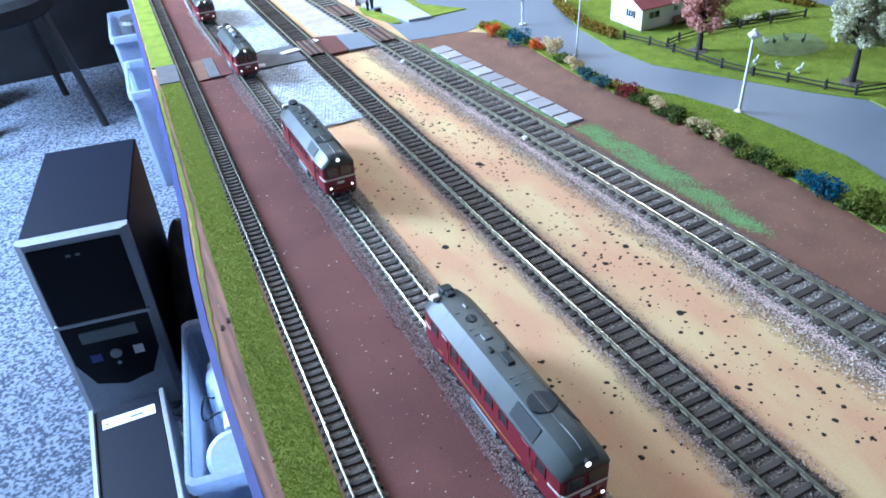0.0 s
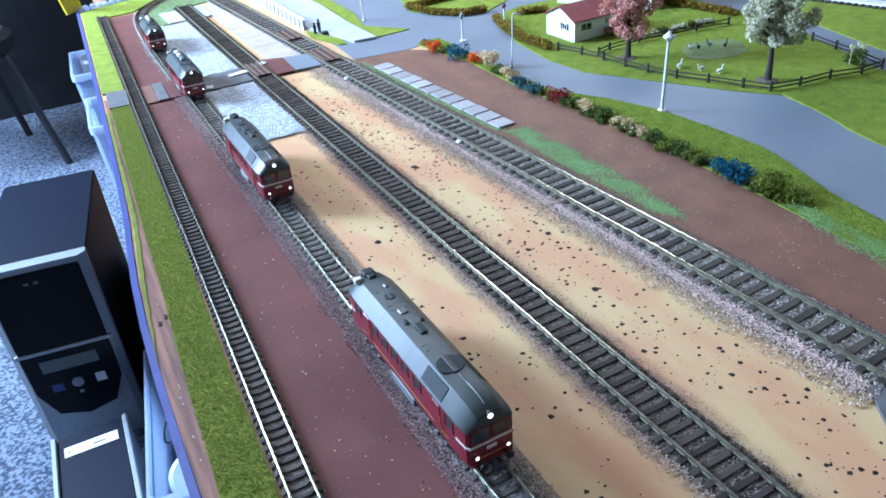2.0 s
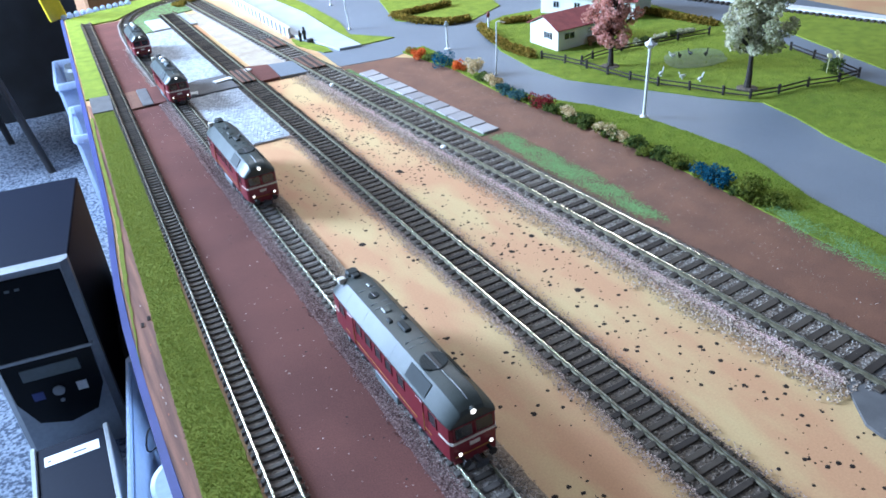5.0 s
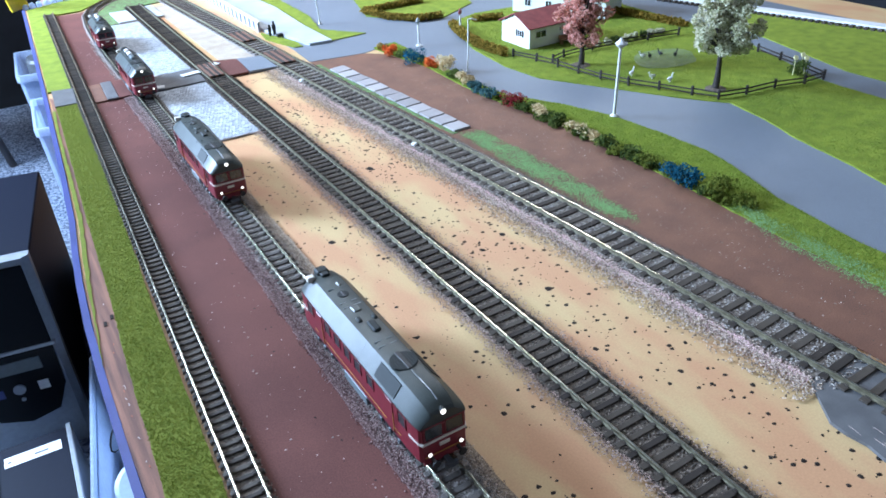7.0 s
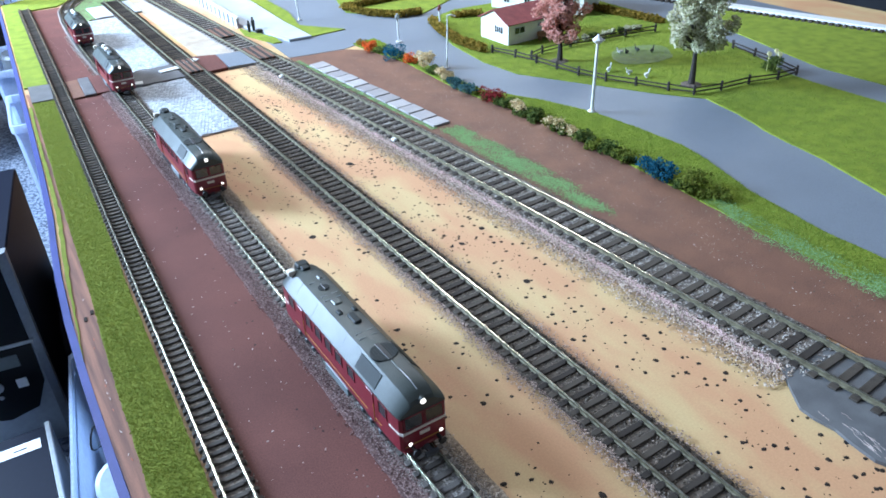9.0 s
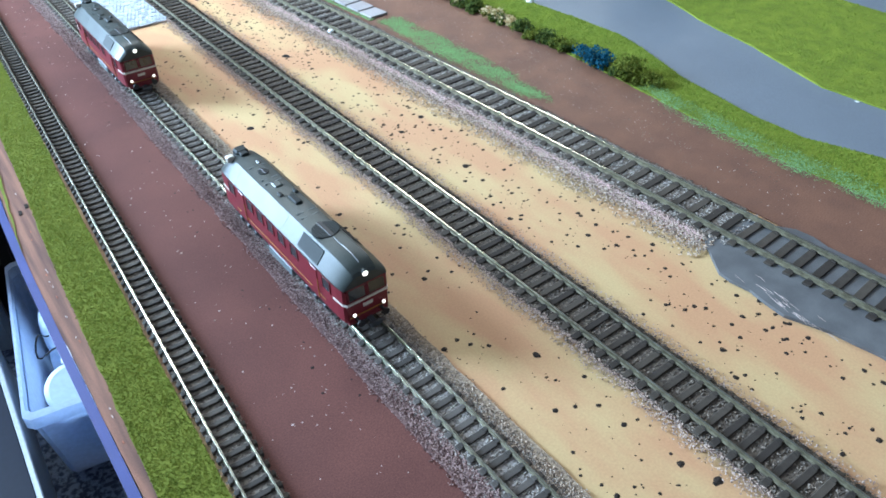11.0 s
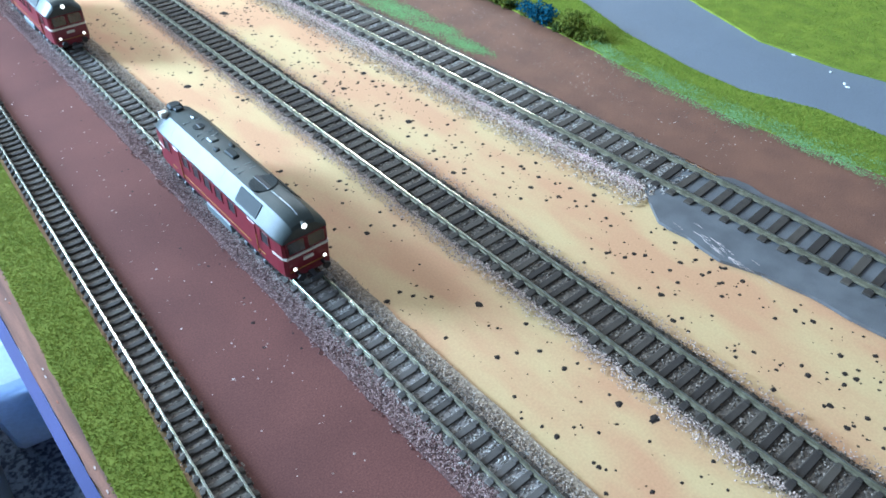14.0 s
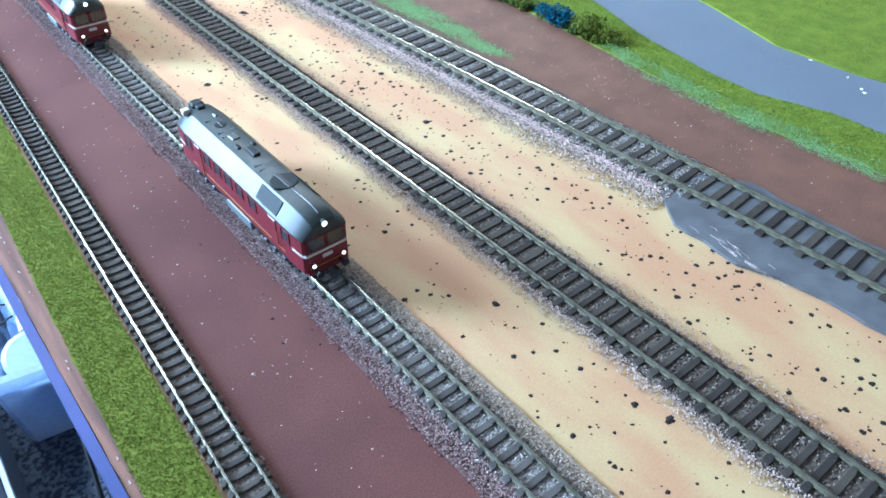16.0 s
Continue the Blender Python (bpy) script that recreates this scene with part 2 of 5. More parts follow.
def inside(px, py, poly):
    ok = np.zeros(len(px), bool)
    j = len(poly) - 1
    for i in range(len(poly)):
        (xi, yi), (xj, yj) = poly[i], poly[j]
        if yi != yj:
            ok ^= ((yi > py) != (yj > py)) & (px < (xj - xi) * (py - yi) / (yj - yi) + xi)
        j = i
    return ok


def sheet(pts, z, thick, wobble=0.0, step=0.012):
    """A flat patch of the ground with a little thickness and an uneven edge."""
    edge = []
    for i, p in enumerate(pts):
        q = pts[(i + 1) % len(pts)]
        n = max(1, int(math.dist(p, q) / step)) if wobble else 1
        for k in range(n):
            x, y = p[0] + (q[0] - p[0]) * k / n, p[1] + (q[1] - p[1]) * k / n
            if wobble:
                x += wobble * noise.noise((x * 60, y * 60, 3.1)) + 0.5 * wobble * noise.noise((x * 190, y * 190, 7.7))
                y += wobble * noise.noise((x * 60, y * 60, 9.4))
            edge.append((x, y))
    bm = bmesh.new()
    face = bm.faces.new([bm.verts.new((x, y, z)) for x, y in edge])
    face.normal_update()
    if face.normal.z < 0:
        face.normal_flip()
    low = bmesh.ops.extrude_face_region(bm, geom=[face])
    bmesh.ops.translate(bm, verts=[v for v in low["geom"] if isinstance(v, bmesh.types.BMVert)], vec=(0, 0, 0))
    for v in list(face.verts):
        v.co.z = z - thick
    bmesh.ops.recalc_face_normals(bm, faces=bm.faces[:])
    bmesh.ops.triangulate(bm, faces=bm.faces[:])
    me = bpy.data.meshes.new("patch")
    bm.to_mesh(me)
    bm.free()
    return me


def ground(name, pts, z, thick, material, label, category, wobble=0.0):
    me = sheet(pts, z, thick, wobble)
    me.materials.append(material)
    return tagged(new(name, me), label, category, kind="structure")


def scatter(name, centres, sizes, material, label, category, flat=0.7, seed=1):
    """Small eight-sided grains in one mesh."""
    rng = np.random.default_rng(seed)
    n = len(centres)
    base = np.array([(1, 0, 0), (0, 1, 0), (-1, 0, 0), (0, -1, 0), (0, 0, 1), (0, 0, -1)], float)
    tri = np.array([(0, 1, 4), (1, 2, 4), (2, 3, 4), (3, 0, 4), (1, 0, 5), (2, 1, 5), (3, 2, 5), (0, 3, 5)])
    a = rng.uniform(0, 6.28, n)
    v = base[None] * rng.uniform(0.6, 1.25, (n, 6, 1)) * np.array([1, 1, flat])
    c, s = np.cos(a)[:, None], np.sin(a)[:, None]
    v = np.stack([v[..., 0] * c - v[..., 1] * s, v[..., 0] * s + v[..., 1] * c, v[..., 2]], -1) * np.asarray(sizes)[:, None, None] + np.asarray(centres)[:, None]
    f = (tri[None] + 6 * np.arange(n)[:, None, None]).reshape(-1, 3)
    me = bpy.data.meshes.new(name)
    me.from_pydata(v.reshape(-1, 3), [], f)
    me.materials.append(material)
    return tagged(new(name, me), label, category, kind="stuff")


def blades(name, poly, z, count, height, material, label, seed=1, avoid=(), ragged=0.0):
    rng = np.random.default_rng(seed)
    p = np.array(poly)
    pts = rng.uniform(p.min(0), p.max(0), (count, 2))
    ok = inside(pts[:, 0], pts[:, 1], poly)
    for q in avoid:
        ok &= ~inside(pts[:, 0], pts[:, 1], q)
    pts = pts[ok]
    if ragged:
        keep = [0.5 + noise.noise((x * 90, y * 45, seed)) * 0.9 + noise.noise((x * 300, y * 200, seed)) * 0.5 > rng.random() * ragged for x, y in pts]
        pts = pts[np.array(keep)] + rng.normal(0, 0.0022, (sum(keep), 2))
    n = len(pts)
    a, hgt = rng.uniform(0, 6.28, n), height * rng.uniform(0.5, 1.2, n)
    w, lean = 0.0004 + 0.0004 * rng.random(n), rng.normal(0, 0.5, (n, 2)) * hgt[:, None]
    v = np.zeros((n, 3, 3))
    v[:, 0] = np.c_[pts[:, 0] - w * np.cos(a), pts[:, 1] - w * np.sin(a), np.full(n, z)]
    v[:, 1] = np.c_[pts[:, 0] + w * np.cos(a), pts[:, 1] + w * np.sin(a), np.full(n, z)]
    v[:, 2] = np.c_[pts + lean, z + hgt]
    me = bpy.data.meshes.new(name)
    me.from_pydata(v.reshape(-1, 3), [], np.arange(3 * n).reshape(-1, 3))
    me.materials.append(material)
    return tagged(new(name, me), label, "grass", kind="stuff")


def flock(name, poly, z, count, size, material, label, seed):
    """Thin uneven patch of flat scatter grains."""
    r = np.random.default_rng(seed)
    p = np.array(poly)
    pts = r.uniform(p.min(0), p.max(0), (count, 2))
    pts = pts[inside(pts[:, 0], pts[:, 1], poly)]
    keep = np.array([0.55 + noise.noise((x * 70, y * 35, seed)) * 0.9 + noise.noise((x * 260, y * 180, seed)) * 0.5 > r.random() for x, y in pts])
    pts = pts[keep] + r.normal(0, 0.003, (keep.sum(), 2))
    return scatter(name, np.c_[pts, np.full(len(pts), z)], size * r.uniform(0.6, 1.3, len(pts)), material, label, "grass", 0.35, seed)


def clump(centres, r, leaf, count, seed, squash=0.8):
    """A crown of many small leaf flakes round a set of centres."""
    rng = np.random.default_rng(seed)
    cs = np.array(centres, float)
    k = rng.integers(0, len(cs), count)
    d = rng.normal(size=(count, 3))
    d /= np.linalg.norm(d, axis=1)[:, None]
    pos = cs[k] + d * (r * rng.uniform(0.35, 1.0, count) ** 0.6)[:, None] * np.array([1, 1, squash])
    u, w = rng.normal(size=(count, 3)), rng.normal(size=(count, 3))
    u /= np.linalg.norm(u, axis=1)[:, None]
    w -= u * (u * w).sum(1)[:, None]
    w /= np.linalg.norm(w, axis=1)[:, None]
    s = leaf * rng.uniform(0.6, 1.4, count)[:, None]
    v = np.stack([pos - u * s, pos + w * s * 0.8, pos + u * s, pos - w * s * 0.8], 1)
    v[:, 1] += np.cross(u, w) * s * 0.5
    f = np.arange(4 * count).reshape(-1, 4)
    t = np.concatenate([f[:, :3], f[:, [0, 2, 3]]])
    return v.reshape(-1, 3), t


# ---- the room ----
FLOOR, CEIL = -0.72, 1.75
tagged(part("floor", box(-1.6, 3.4, -2.6, 4.2, FLOOR - 0.1, FLOOR), M_CARPET), "mottled blue-grey loop carpet on the room floor", "floor", kind="structure")
tagged(part("ceiling", box(-1.6, 3.4, -2.6, 4.2, CEIL, CEIL + 0.1), M_WALL), "plain pale ceiling above the layout", "ceiling", kind="structure")
tagged(part("wall_north", box(-1.6, 3.4, 4.2, 4.3, FLOOR, CEIL), M_WALL), "dim grey room wall behind the layout", "wall", kind="structure")
tagged(part("wall_south", box(-1.6, 3.4, -2.7, -2.6, FLOOR, CEIL), M_WALL), "dim grey room wall", "wall", kind="structure")
tagged(part("wall_east", box(3.4, 3.5, -2.6, 4.2, FLOOR, CEIL), M_WALL), "dim grey room wall", "wall", kind="structure")
tagged(part("wall_west", join(box(-1.7, -1.6, -2.6, 1.75, FLOOR, CEIL), box(-1.7, -1.6, 2.75, 4.2, FLOOR, CEIL), box(-1.7, -1.6, 1.75, 2.75, FLOOR, 0.45), box(-1.7, -1.6, 1.75, 2.75, 1.6, CEIL)), M_WALL), "dim grey room wall with a window opening", "wall", kind="structure")

# ---- the layout board ----
EDGE = [(-0.014, -0.7), (-0.0138, -0.1), (-0.0132, 0.10), (-0.0122, 0.18), (-0.0098, 0.26), (-0.0055, 0.33), (0.0, 0.39), (0.0065, 0.45), (0.0150, 0.57), (0.034, 0.89), (0.067, 1.50)]
BOARD = EDGE + [(0.22, 1.58), (0.60, 1.70), (1.30, 1.70), (1.30, -0.7)]
ground("layout_board", BOARD, 0.0, 0.02, M_SAND, "sand-coloured painted baseboard of the model railway", "baseboard")
v, f = [], []
for k, (x, y) in enumerate(EDGE):
    v += [(x - 0.006, y, 0.0015), (x - 0.0005, y, 0.0015), (x - 0.0005, y, -0.10), (x - 0.006, y, -0.10)]
for k in range(len(EDGE) - 1):
    f += [(4 * k + i, 4 * k + (i + 1) % 4, 4 * k + 4 + (i + 1) % 4, 4 * k + 4 + i) for i in range(4)]
f += [(3, 2, 1, 0), (4 * len(EDGE) - 4, 4 * len(EDGE) - 3, 4 * len(EDGE) - 2, 4 * len(EDGE) - 1)]
tagged(part("fascia", (v, f), M_BLUE), "blue painted fascia along the edge of the baseboard", "fascia", kind="structure")
for lx, ly in ((0.10, -0.55), (0.16, 1.42), (1.2, -0.55), (1.2, 1.55)):
    tagged(part("table_leg", box(lx, lx + 0.06, ly, ly + 0.06, FLOOR, -0.02), M_WOOD), "square wooden leg under the baseboard", "table leg")

LEFT = lambda y: 0.0375 + 0.0455 * y + 0.0
RIGHT = lambda y: 0.4025 - 0.050 * y
WOODSTRIP = [(-0.0135, -0.7), (-0.0135, 0.21), (-0.004, 0.33), (0.010, 0.45), (0.030, 0.75), (0.034, 0.86), (0.038, 0.86), (0.035, 0.75), (0.016, 0.44), (0.009, 0.29), (0.003, 0.20), (-0.001, 0.12), (-0.005, 0.02), (-0.009, -0.08), (-0.009, -0.7)]
ground("board_edge", WOODSTRIP, 0.0012, 0.001, M_WOOD, "bare scuffed wood strip along the board edge", "board edge", 0.0012)
GRASS_L = [(-0.009, -0.7), (-0.009, -0.08), (-0.005, 0.02), (-0.001, 0.12), (0.003, 0.20), (0.009, 0.29), (0.016, 0.44), (0.034, 0.75), (0.037, 0.819), (0.063, 0.819), (0.055, 0.62), (0.045, 0.42), (0.036, 0.26), (0.030, 0.13), (0.025, 0.0), (0.019, -0.12), (0.012, -0.7)]
ground("grass_verge", GRASS_L, 0.0026, 0.0024, M_GRASS, "olive-green flocked grass strip beside the outer track", "grass", 0.0012)
GRASS_L2 = [(0.036, 0.89), (0.068, 0.888), (0.086, 1.25), (0.092, 1.40), (0.16, 1.405), (0.21, 1.47), (0.30, 1.545), (0.42, 1.555), (0.42, 1.62), (0.22, 1.57), (0.07, 1.49)]
ground("grass_verge", GRASS_L2, 0.0026, 0.0024, M_GRASS2, "bright green flocked grass at the far corner of the layout", "grass", 0.0012)
GRASS_E = [(-0.0125, 0.20), (-0.003, 0.335), (0.009, 0.45), (0.030, 0.80), (0.0345, 0.80), (0.030, 0.75), (0.013, 0.45), (0.0, 0.33)]
ground("grass_verge", GRASS_E, 0.0020, 0.0015, M_GRASS, "thin worn grass strip at the very edge of the board", "grass", 0.001)
BROWN_L = [(0.030, -0.7), (0.038, 0.1), (0.058, 0.5), (0.078, 0.9), (0.102, 1.395), (0.168, 1.395), (0.142, 1.15), (0.138, 0.9), (0.134, 0.4), (0.131, 0.0), (0.130, -0.7)]
ground("brown_yard", BROWN_L, 0.0010, 0.0008, M_BROWN, "purple-brown painted earth between the two tracks", "earth", 0.001)
GREEN_FAR = [(0.176, 1.20), (0.19, 1.24), (0.235, 1.25), (0.25, 1.36), (0.35, 1.385), (0.345, 1.48), (0.29, 1.50), (0.225, 1.44), (0.18, 1.35), (0.165, 1.25)]
ground("green_patch", GREEN_FAR, 0.0022, 0.002, M_GREEN, "light green scatter grass inside the far curve", "grass", 0.002)
BROWN_R = [(0.395, 0.782), (0.482, 0.77), (0.508, 0.74), (0.522, 0.65), (0.516, 0.50), (0.530, 0.40), (0.530, 0.27), (0.528, 0.16), (0.518, 0.03), (0.516, -0.07), (0.530, -0.19), (0.535, -0.7), (0.455, -0.7), (0.437, -0.1), (0.420, 0.15), (0.405, 0.45)]
ground("brown_strip", BROWN_R, 0.0010, 0.0008, M_BROWN2, "red-brown earth strip beside the right-hand track", "earth", 0.0015)
GREEN_S = [(0.424, 0.405), (0.447, 0.40), (0.452, 0.31), (0.452, 0.20), (0.442, 0.13), (0.430, 0.16), (0.422, 0.28)]
ground("green_patch", [(0.394, 0.76), (0.401, 0.76), (0.424, 0.41), (0.416, 0.41), (0.402, 0.60)], 0.0018, 0.0008, M_GREEN, "narrow green scatter strip beside the slabs", "grass", 0.0015)
PLAZA = [(0.400, 0.86), (0.395, 0.785), (0.482, 0.772), (0.545, 0.79), (0.544, 0.67), (0.536, 0.557), (0.544, 0.475), (0.579, 0.404), (0.600, 0.336), (0.607, 0.262), (0.609, 0.20), (0.600, 0.16), (0.577, 0.09), (0.563, 0.0), (0.563, -0.05), (0.584, -0.11), (0.585, -0.165), (0.60, -0.7), (1.20, -0.7), (1.20, 1.60), (0.40, 1.60), (0.40, 1.20)]
ground("road", PLAZA, 0.0008, 0.0006, M_ROAD, "smooth grey painted road and forecourt", "road")
GRASS_B = [(0.505, 0.785), (0.546, 0.79), (0.544, 0.67), (0.536, 0.557), (0.544, 0.475), (0.579, 0.404), (0.600, 0.336), (0.607, 0.262), (0.609, 0.20), (0.600, 0.16), (0.577, 0.09), (0.563, 0.0), (0.563, -0.05), (0.584, -0.11), (0.585, -0.165), (0.60, -0.7), (0.535, -0.7), (0.530, -0.19), (0.516, -0.07), (0.518, 0.03), (0.528, 0.16), (0.530, 0.27), (0.530, 0.40), (0.516, 0.50), (0.522, 0.65)]
ground("grass_border", GRASS_B, 0.0022, 0.0022, M_GRASS2, "bright green flocked border beside the road", "grass", 0.0008)
GRASS_H = [(0.675, 0.83), (0.650, 0.75), (0.625, 0.68), (0.612, 0.576), (0.618, 0.504), (0.668, 0.409), (0.709, 0.331), (0.742, 0.282), (0.731, 0.225), (0.710, 0.166), (0.695, 0.09), (0.664, -0.007), (0.668, -0.08), (0.678, -0.122), (0.70, -0.7), (0.89, -0.7), (0.895, 0.236), (0.900, 0.274), (0.955, 0.413), (0.985, 0.50), (0.99, 0.75), (0.85, 0.85), (0.75, 0.86)]
ground("lawn", GRASS_H, 0.0022, 0.0022, M_GRASS2, "bright green lawn round the house and garden", "grass", 0.0008)
ground("lawn", [(0.96, -0.7), (0.955, 0.268), (1.015, 0.47), (1.05, 0.60), (1.135, 0.60), (1.19, 0.40), (1.25, -0.7)], 0.0022, 0.0022, M_GRASS2, "bright green grass beyond the far road", "grass", 0.0008)
ground("lawn", [(0.588, 0.975), (0.613, 0.933), (0.69, 0.872), (0.79, 0.93), (0.84, 1.08), (0.72, 1.22), (0.64, 1.15)], 0.0022, 0.0022, M_GRASS2, "bright green lawn inside the low hedge", "grass", 0.0008)
ground("lawn", [(0.535, 0.872), (0.483, 0.946), (0.506, 1.05), (0.512, 1.246), (0.50, 1.40), (0.47, 1.40), (0.482, 1.15), (0.472, 0.98), (0.462, 0.905), (0.470, 0.868)], 0.0024, 0.0024, M_GRASS2, "narrow green verge between platform and road", "grass", 0.001)
ground("lawn", [(0.56, 1.30), (0.66, 1.30), (0.90, 1.15), (1.18, 0.95), (1.18, 1.60), (0.52, 1.60)], 0.0022, 0.0022, M_GRASS2, "bright green meadow at the far side", "grass", 0.001)
DARKP = [(0.380, -0.084), (0.372, -0.093), (0.357, -0.115), (0.354, -0.165), (0.367, -0.207), (0.370, -0.27), (0.378, -0.7), (0.452, -0.7), (0.438, -0.12), (0.420, -0.088)]
ground("grey_patch", DARKP, 0.0027, 0.0024, M_ASPHALT, "dark grey roadway patch under the right-hand track", "roadway", 0.0035)

# glare on the far sand, put into a paler colour
ground("glare_sand", [(0.284, 0.872), (0.348, 0.862), (0.346, 1.09), (0.3355, 1.33), (0.286, 1.345)], 0.0011, 0.0009, M_GLARESAND, "gravelly sand between the far tracks, paled for glare", "sand", 0.0015)

# level crossings
ground("level_crossing", [(0.036, 0.812), (0.063, 0.810), (0.069, 0.882), (0.0405, 0.887)], 0.0040, 0.003, M_ASPHALT, "grey plank crossing at the grass verge", "crossing")
for x0, x1, lift, stuff, tone in ((0.087, 0.103, 0.0, M_BROWN2, "brown"), (0.1035, 0.118, 0.0010, M_ASPHALT, "grey"), (0.1185, 0.136, 0.0004, M_BROWN, "dull brown")):
    tagged(part("crossing_plate", moved(box(-(x1 - x0) / 2, (x1 - x0) / 2, -0.042, 0.042, 0, 0.0022, 0.0005), pose((x0 + x1) / 2, 0.838, 0.0012 + lift, 0, -1.5 + 1500 * lift, -3)), stuff), f"{tone} card crossing plate, slightly lifted, beside the track", "crossing plate", "crossing plates")
ground("level_crossing", [(0.152, 0.79), (0.236, 0.79), (0.236, 0.862), (0.152, 0.85)], 0.0042, 0.004, M_ASPHALT, "dark grey roadway across the setts", "crossing")
ground("level_crossing", [(0.268, 0.79), (0.300, 0.79), (0.308, 0.865), (0.268, 0.88)], 0.0042, 0.004, M_BROWN, "brown crossing plate beside the middle track", "crossing")
ground("level_crossing", [(0.302, 0.79), (0.343, 0.785), (0.343, 0.855), (0.306, 0.865)], 0.0044, 0.004, M_ROAD, "blue-grey crossing roadway between the tracks", "crossing")
for bx, by, a in ((0.225, 0.832, 10), (0.165, 0.80, -12), (0.262, 0.852, 30)):
    tagged(part("crossing_board", moved(box(-0.014, 0.014, -0.006, 0.006, 0, 0.0015, 0.0004), pose(bx, by, 0.0046, 0, 0, a)), M_WHITE), "small white and brown board lying on the crossing", "board", "crossing boards")


# setts: sheets of stone setts between the tracks
def setts(name, x0, x1, y0, y1):
    t = thing(name, "pale grey stone sett sheet between the tracks", "sett paving", kind="structure")
    part("bed", box(x0, x1, y0, y1, 0.0004, 0.0016), M_SLAB, t)
    v, f = [], []
    rng = random.Random(5)
    ny, nx = int((y1 - y0) / 0.0062), int((x1 - x0) / 0.0042)
    for j in range(ny):
        for i in range(nx):
            cx = x0 + (i + 0.5 + 0.5 * (j % 2) * 0.9) * (x1 - x0) / (nx + 0.5)
            cy = y0 + (j + 0.5) * (y1 - y0) / ny + 0.0018 * math.sin(i * 0.9)
            h = 0.0022 + rng.uniform(0, 0.0006)
            g = box(cx - 0.0018, cx + 0.0018, max(cy - 0.0027, y0), min(cy + 0.0027, y1), 0.0015, h)
            o = len(v)
            v += g[0]
            f += [tuple(k + o for k in q) for q in g[1][1:]]
    tagged(part("sett", (v, f), M_SETT, t), kind="stuff")


M_SETT = mat("pale_sett_stone", (0.54, 0.57, 0.60), (0.38, 0.41, 0.44), island=True, rough=0.34, bump=0)
setts("sett_paving", 0.154, 0.236, 0.560, 0.788)
setts("sett_paving", 0.154, 0.236, 0.866, 1.23)
for x0, x1, y0, y1 in ((0.203, 0.236, 1.240, 1.335), (0.270, 0.287, 1.240, 1.35)):
    tagged(part("loading_plate", box(x0, x1, y0, y1, 0.0003, 0.004, 0.0008), M_PLATE), "small white loading plate at the far track", "plate", "loading plates")


# ---- tracks ----
def track(name, label, path, gauge, gap, material, rail_h, base=0.0012, reach=0.82):
    t = thing(name, label, "railway track", kind="structure")
    pts = [Vector((x, y, 0)) for x, y in path]
    for side in (-1, 1):
        line = []
        for k, p in enumerate(pts):
            d = (pts[min(k + 1, len(pts) - 1)] - pts[max(k - 1, 0)]).normalized()
            line.append(p + side * (gauge / 2 + 0.0006) * Vector((d.y, -d.x, 0)))
        z0 = base + 0.0026
        prof = [(-0.68, 0), (0.68, 0), (0.68, 0.15), (0.28, 0.28), (0.28, 0.72), (0.5, 0.8), (0.5, 0.97), (0.4, 1), (-0.4, 1), (-0.5, 0.97), (-0.5, 0.8), (-0.28, 0.72), (-0.28, 0.28), (-0.68, 0.15)]
        w = 0.0013 * rail_h / 0.0032
        rings = []
        for k, p in enumerate(line):
            d = (line[min(k + 1, len(line) - 1)] - line[max(k - 1, 0)]).normalized()
            n = Vector((d.y, -d.x, 0))
            rings.append([tuple(p + n * (a * w) + Vector((0, 0, z0 + b * rail_h))) for a, b in prof])
        rail = part("rail", loft(rings), M_RAILWEB, t, "olive-brown rail with a worn shiny head")
        rail.data.materials.append(M_RAIL)
        for q in rail.data.polygons[:-2]:
            q.material_index = 1 if q.index % len(prof) in (6, 7, 8) else 0
    g = gauge
    sl = box(-g * reach, g * reach, -gap * 0.215, gap * 0.215, base, base + 0.0028, 0.0004)
    chair = join(*[box(s * g / 2 - 0.0022, s * g / 2 + 0.0022, -gap * 0.13, gap * 0.13, base + 0.0027, base + 0.0036) for s in (-1, 1)])
    me = mesh("sleeper", *join(sl, chair), material)
    acc, seg = 0.0, gap * 0.5
    for a, b in zip(pts, pts[1:]):
        length, d = (b - a).length, (b - a).normalized()
        while seg < acc + length:
            p = a + d * (seg - acc)
            part("sleeper", me, material, t, m=Matrix.Translation(p) @ Matrix.Rotation(math.atan2(d.y, d.x) - math.pi / 2 + random.gauss(0, 0.012), 4, "Z"))
            seg += gap
        acc += length
    return t


def bed(name, path, half, z, material, label):
    pts = [Vector((x, y, 0)) for x, y in path]
    l, r = [], []
    for k, p in enumerate(pts):
        d = (pts[min(k + 1, len(pts) - 1)] - pts[max(k - 1, 0)]).normalized()
        n = Vector((d.y, -d.x, 0))
        l.append(tuple((p - n * half).xy)), r.append(tuple((p + n * half).xy))
    ground(name, l + r[::-1], z, 0.0022, material, label, "track bed", 0.0012)


PL = [(LEFT(y), y) for y in (-0.7, 0.0, 0.7, 1.415)]
PT = [(0.1395, -0.7), (0.1400, 0.0), (0.1440, 0.4), (0.1465, 0.75), (0.1495, 1.05), (0.1525, 1.15), (0.158, 1.26), (0.167, 1.345), (0.184, 1.40), (0.213, 1.445), (0.25, 1.48), (0.29, 1.50), (0.345, 1.513), (0.42, 1.515)]
PM = [(0.2540, -0.7), (0.2535, -0.2), (0.2525, 0.2), (0.2540, 0.7), (0.2560, 1.37)]
PR = [(RIGHT(y), y) for y in (-0.7, 0.0, 0.7, 1.55)]
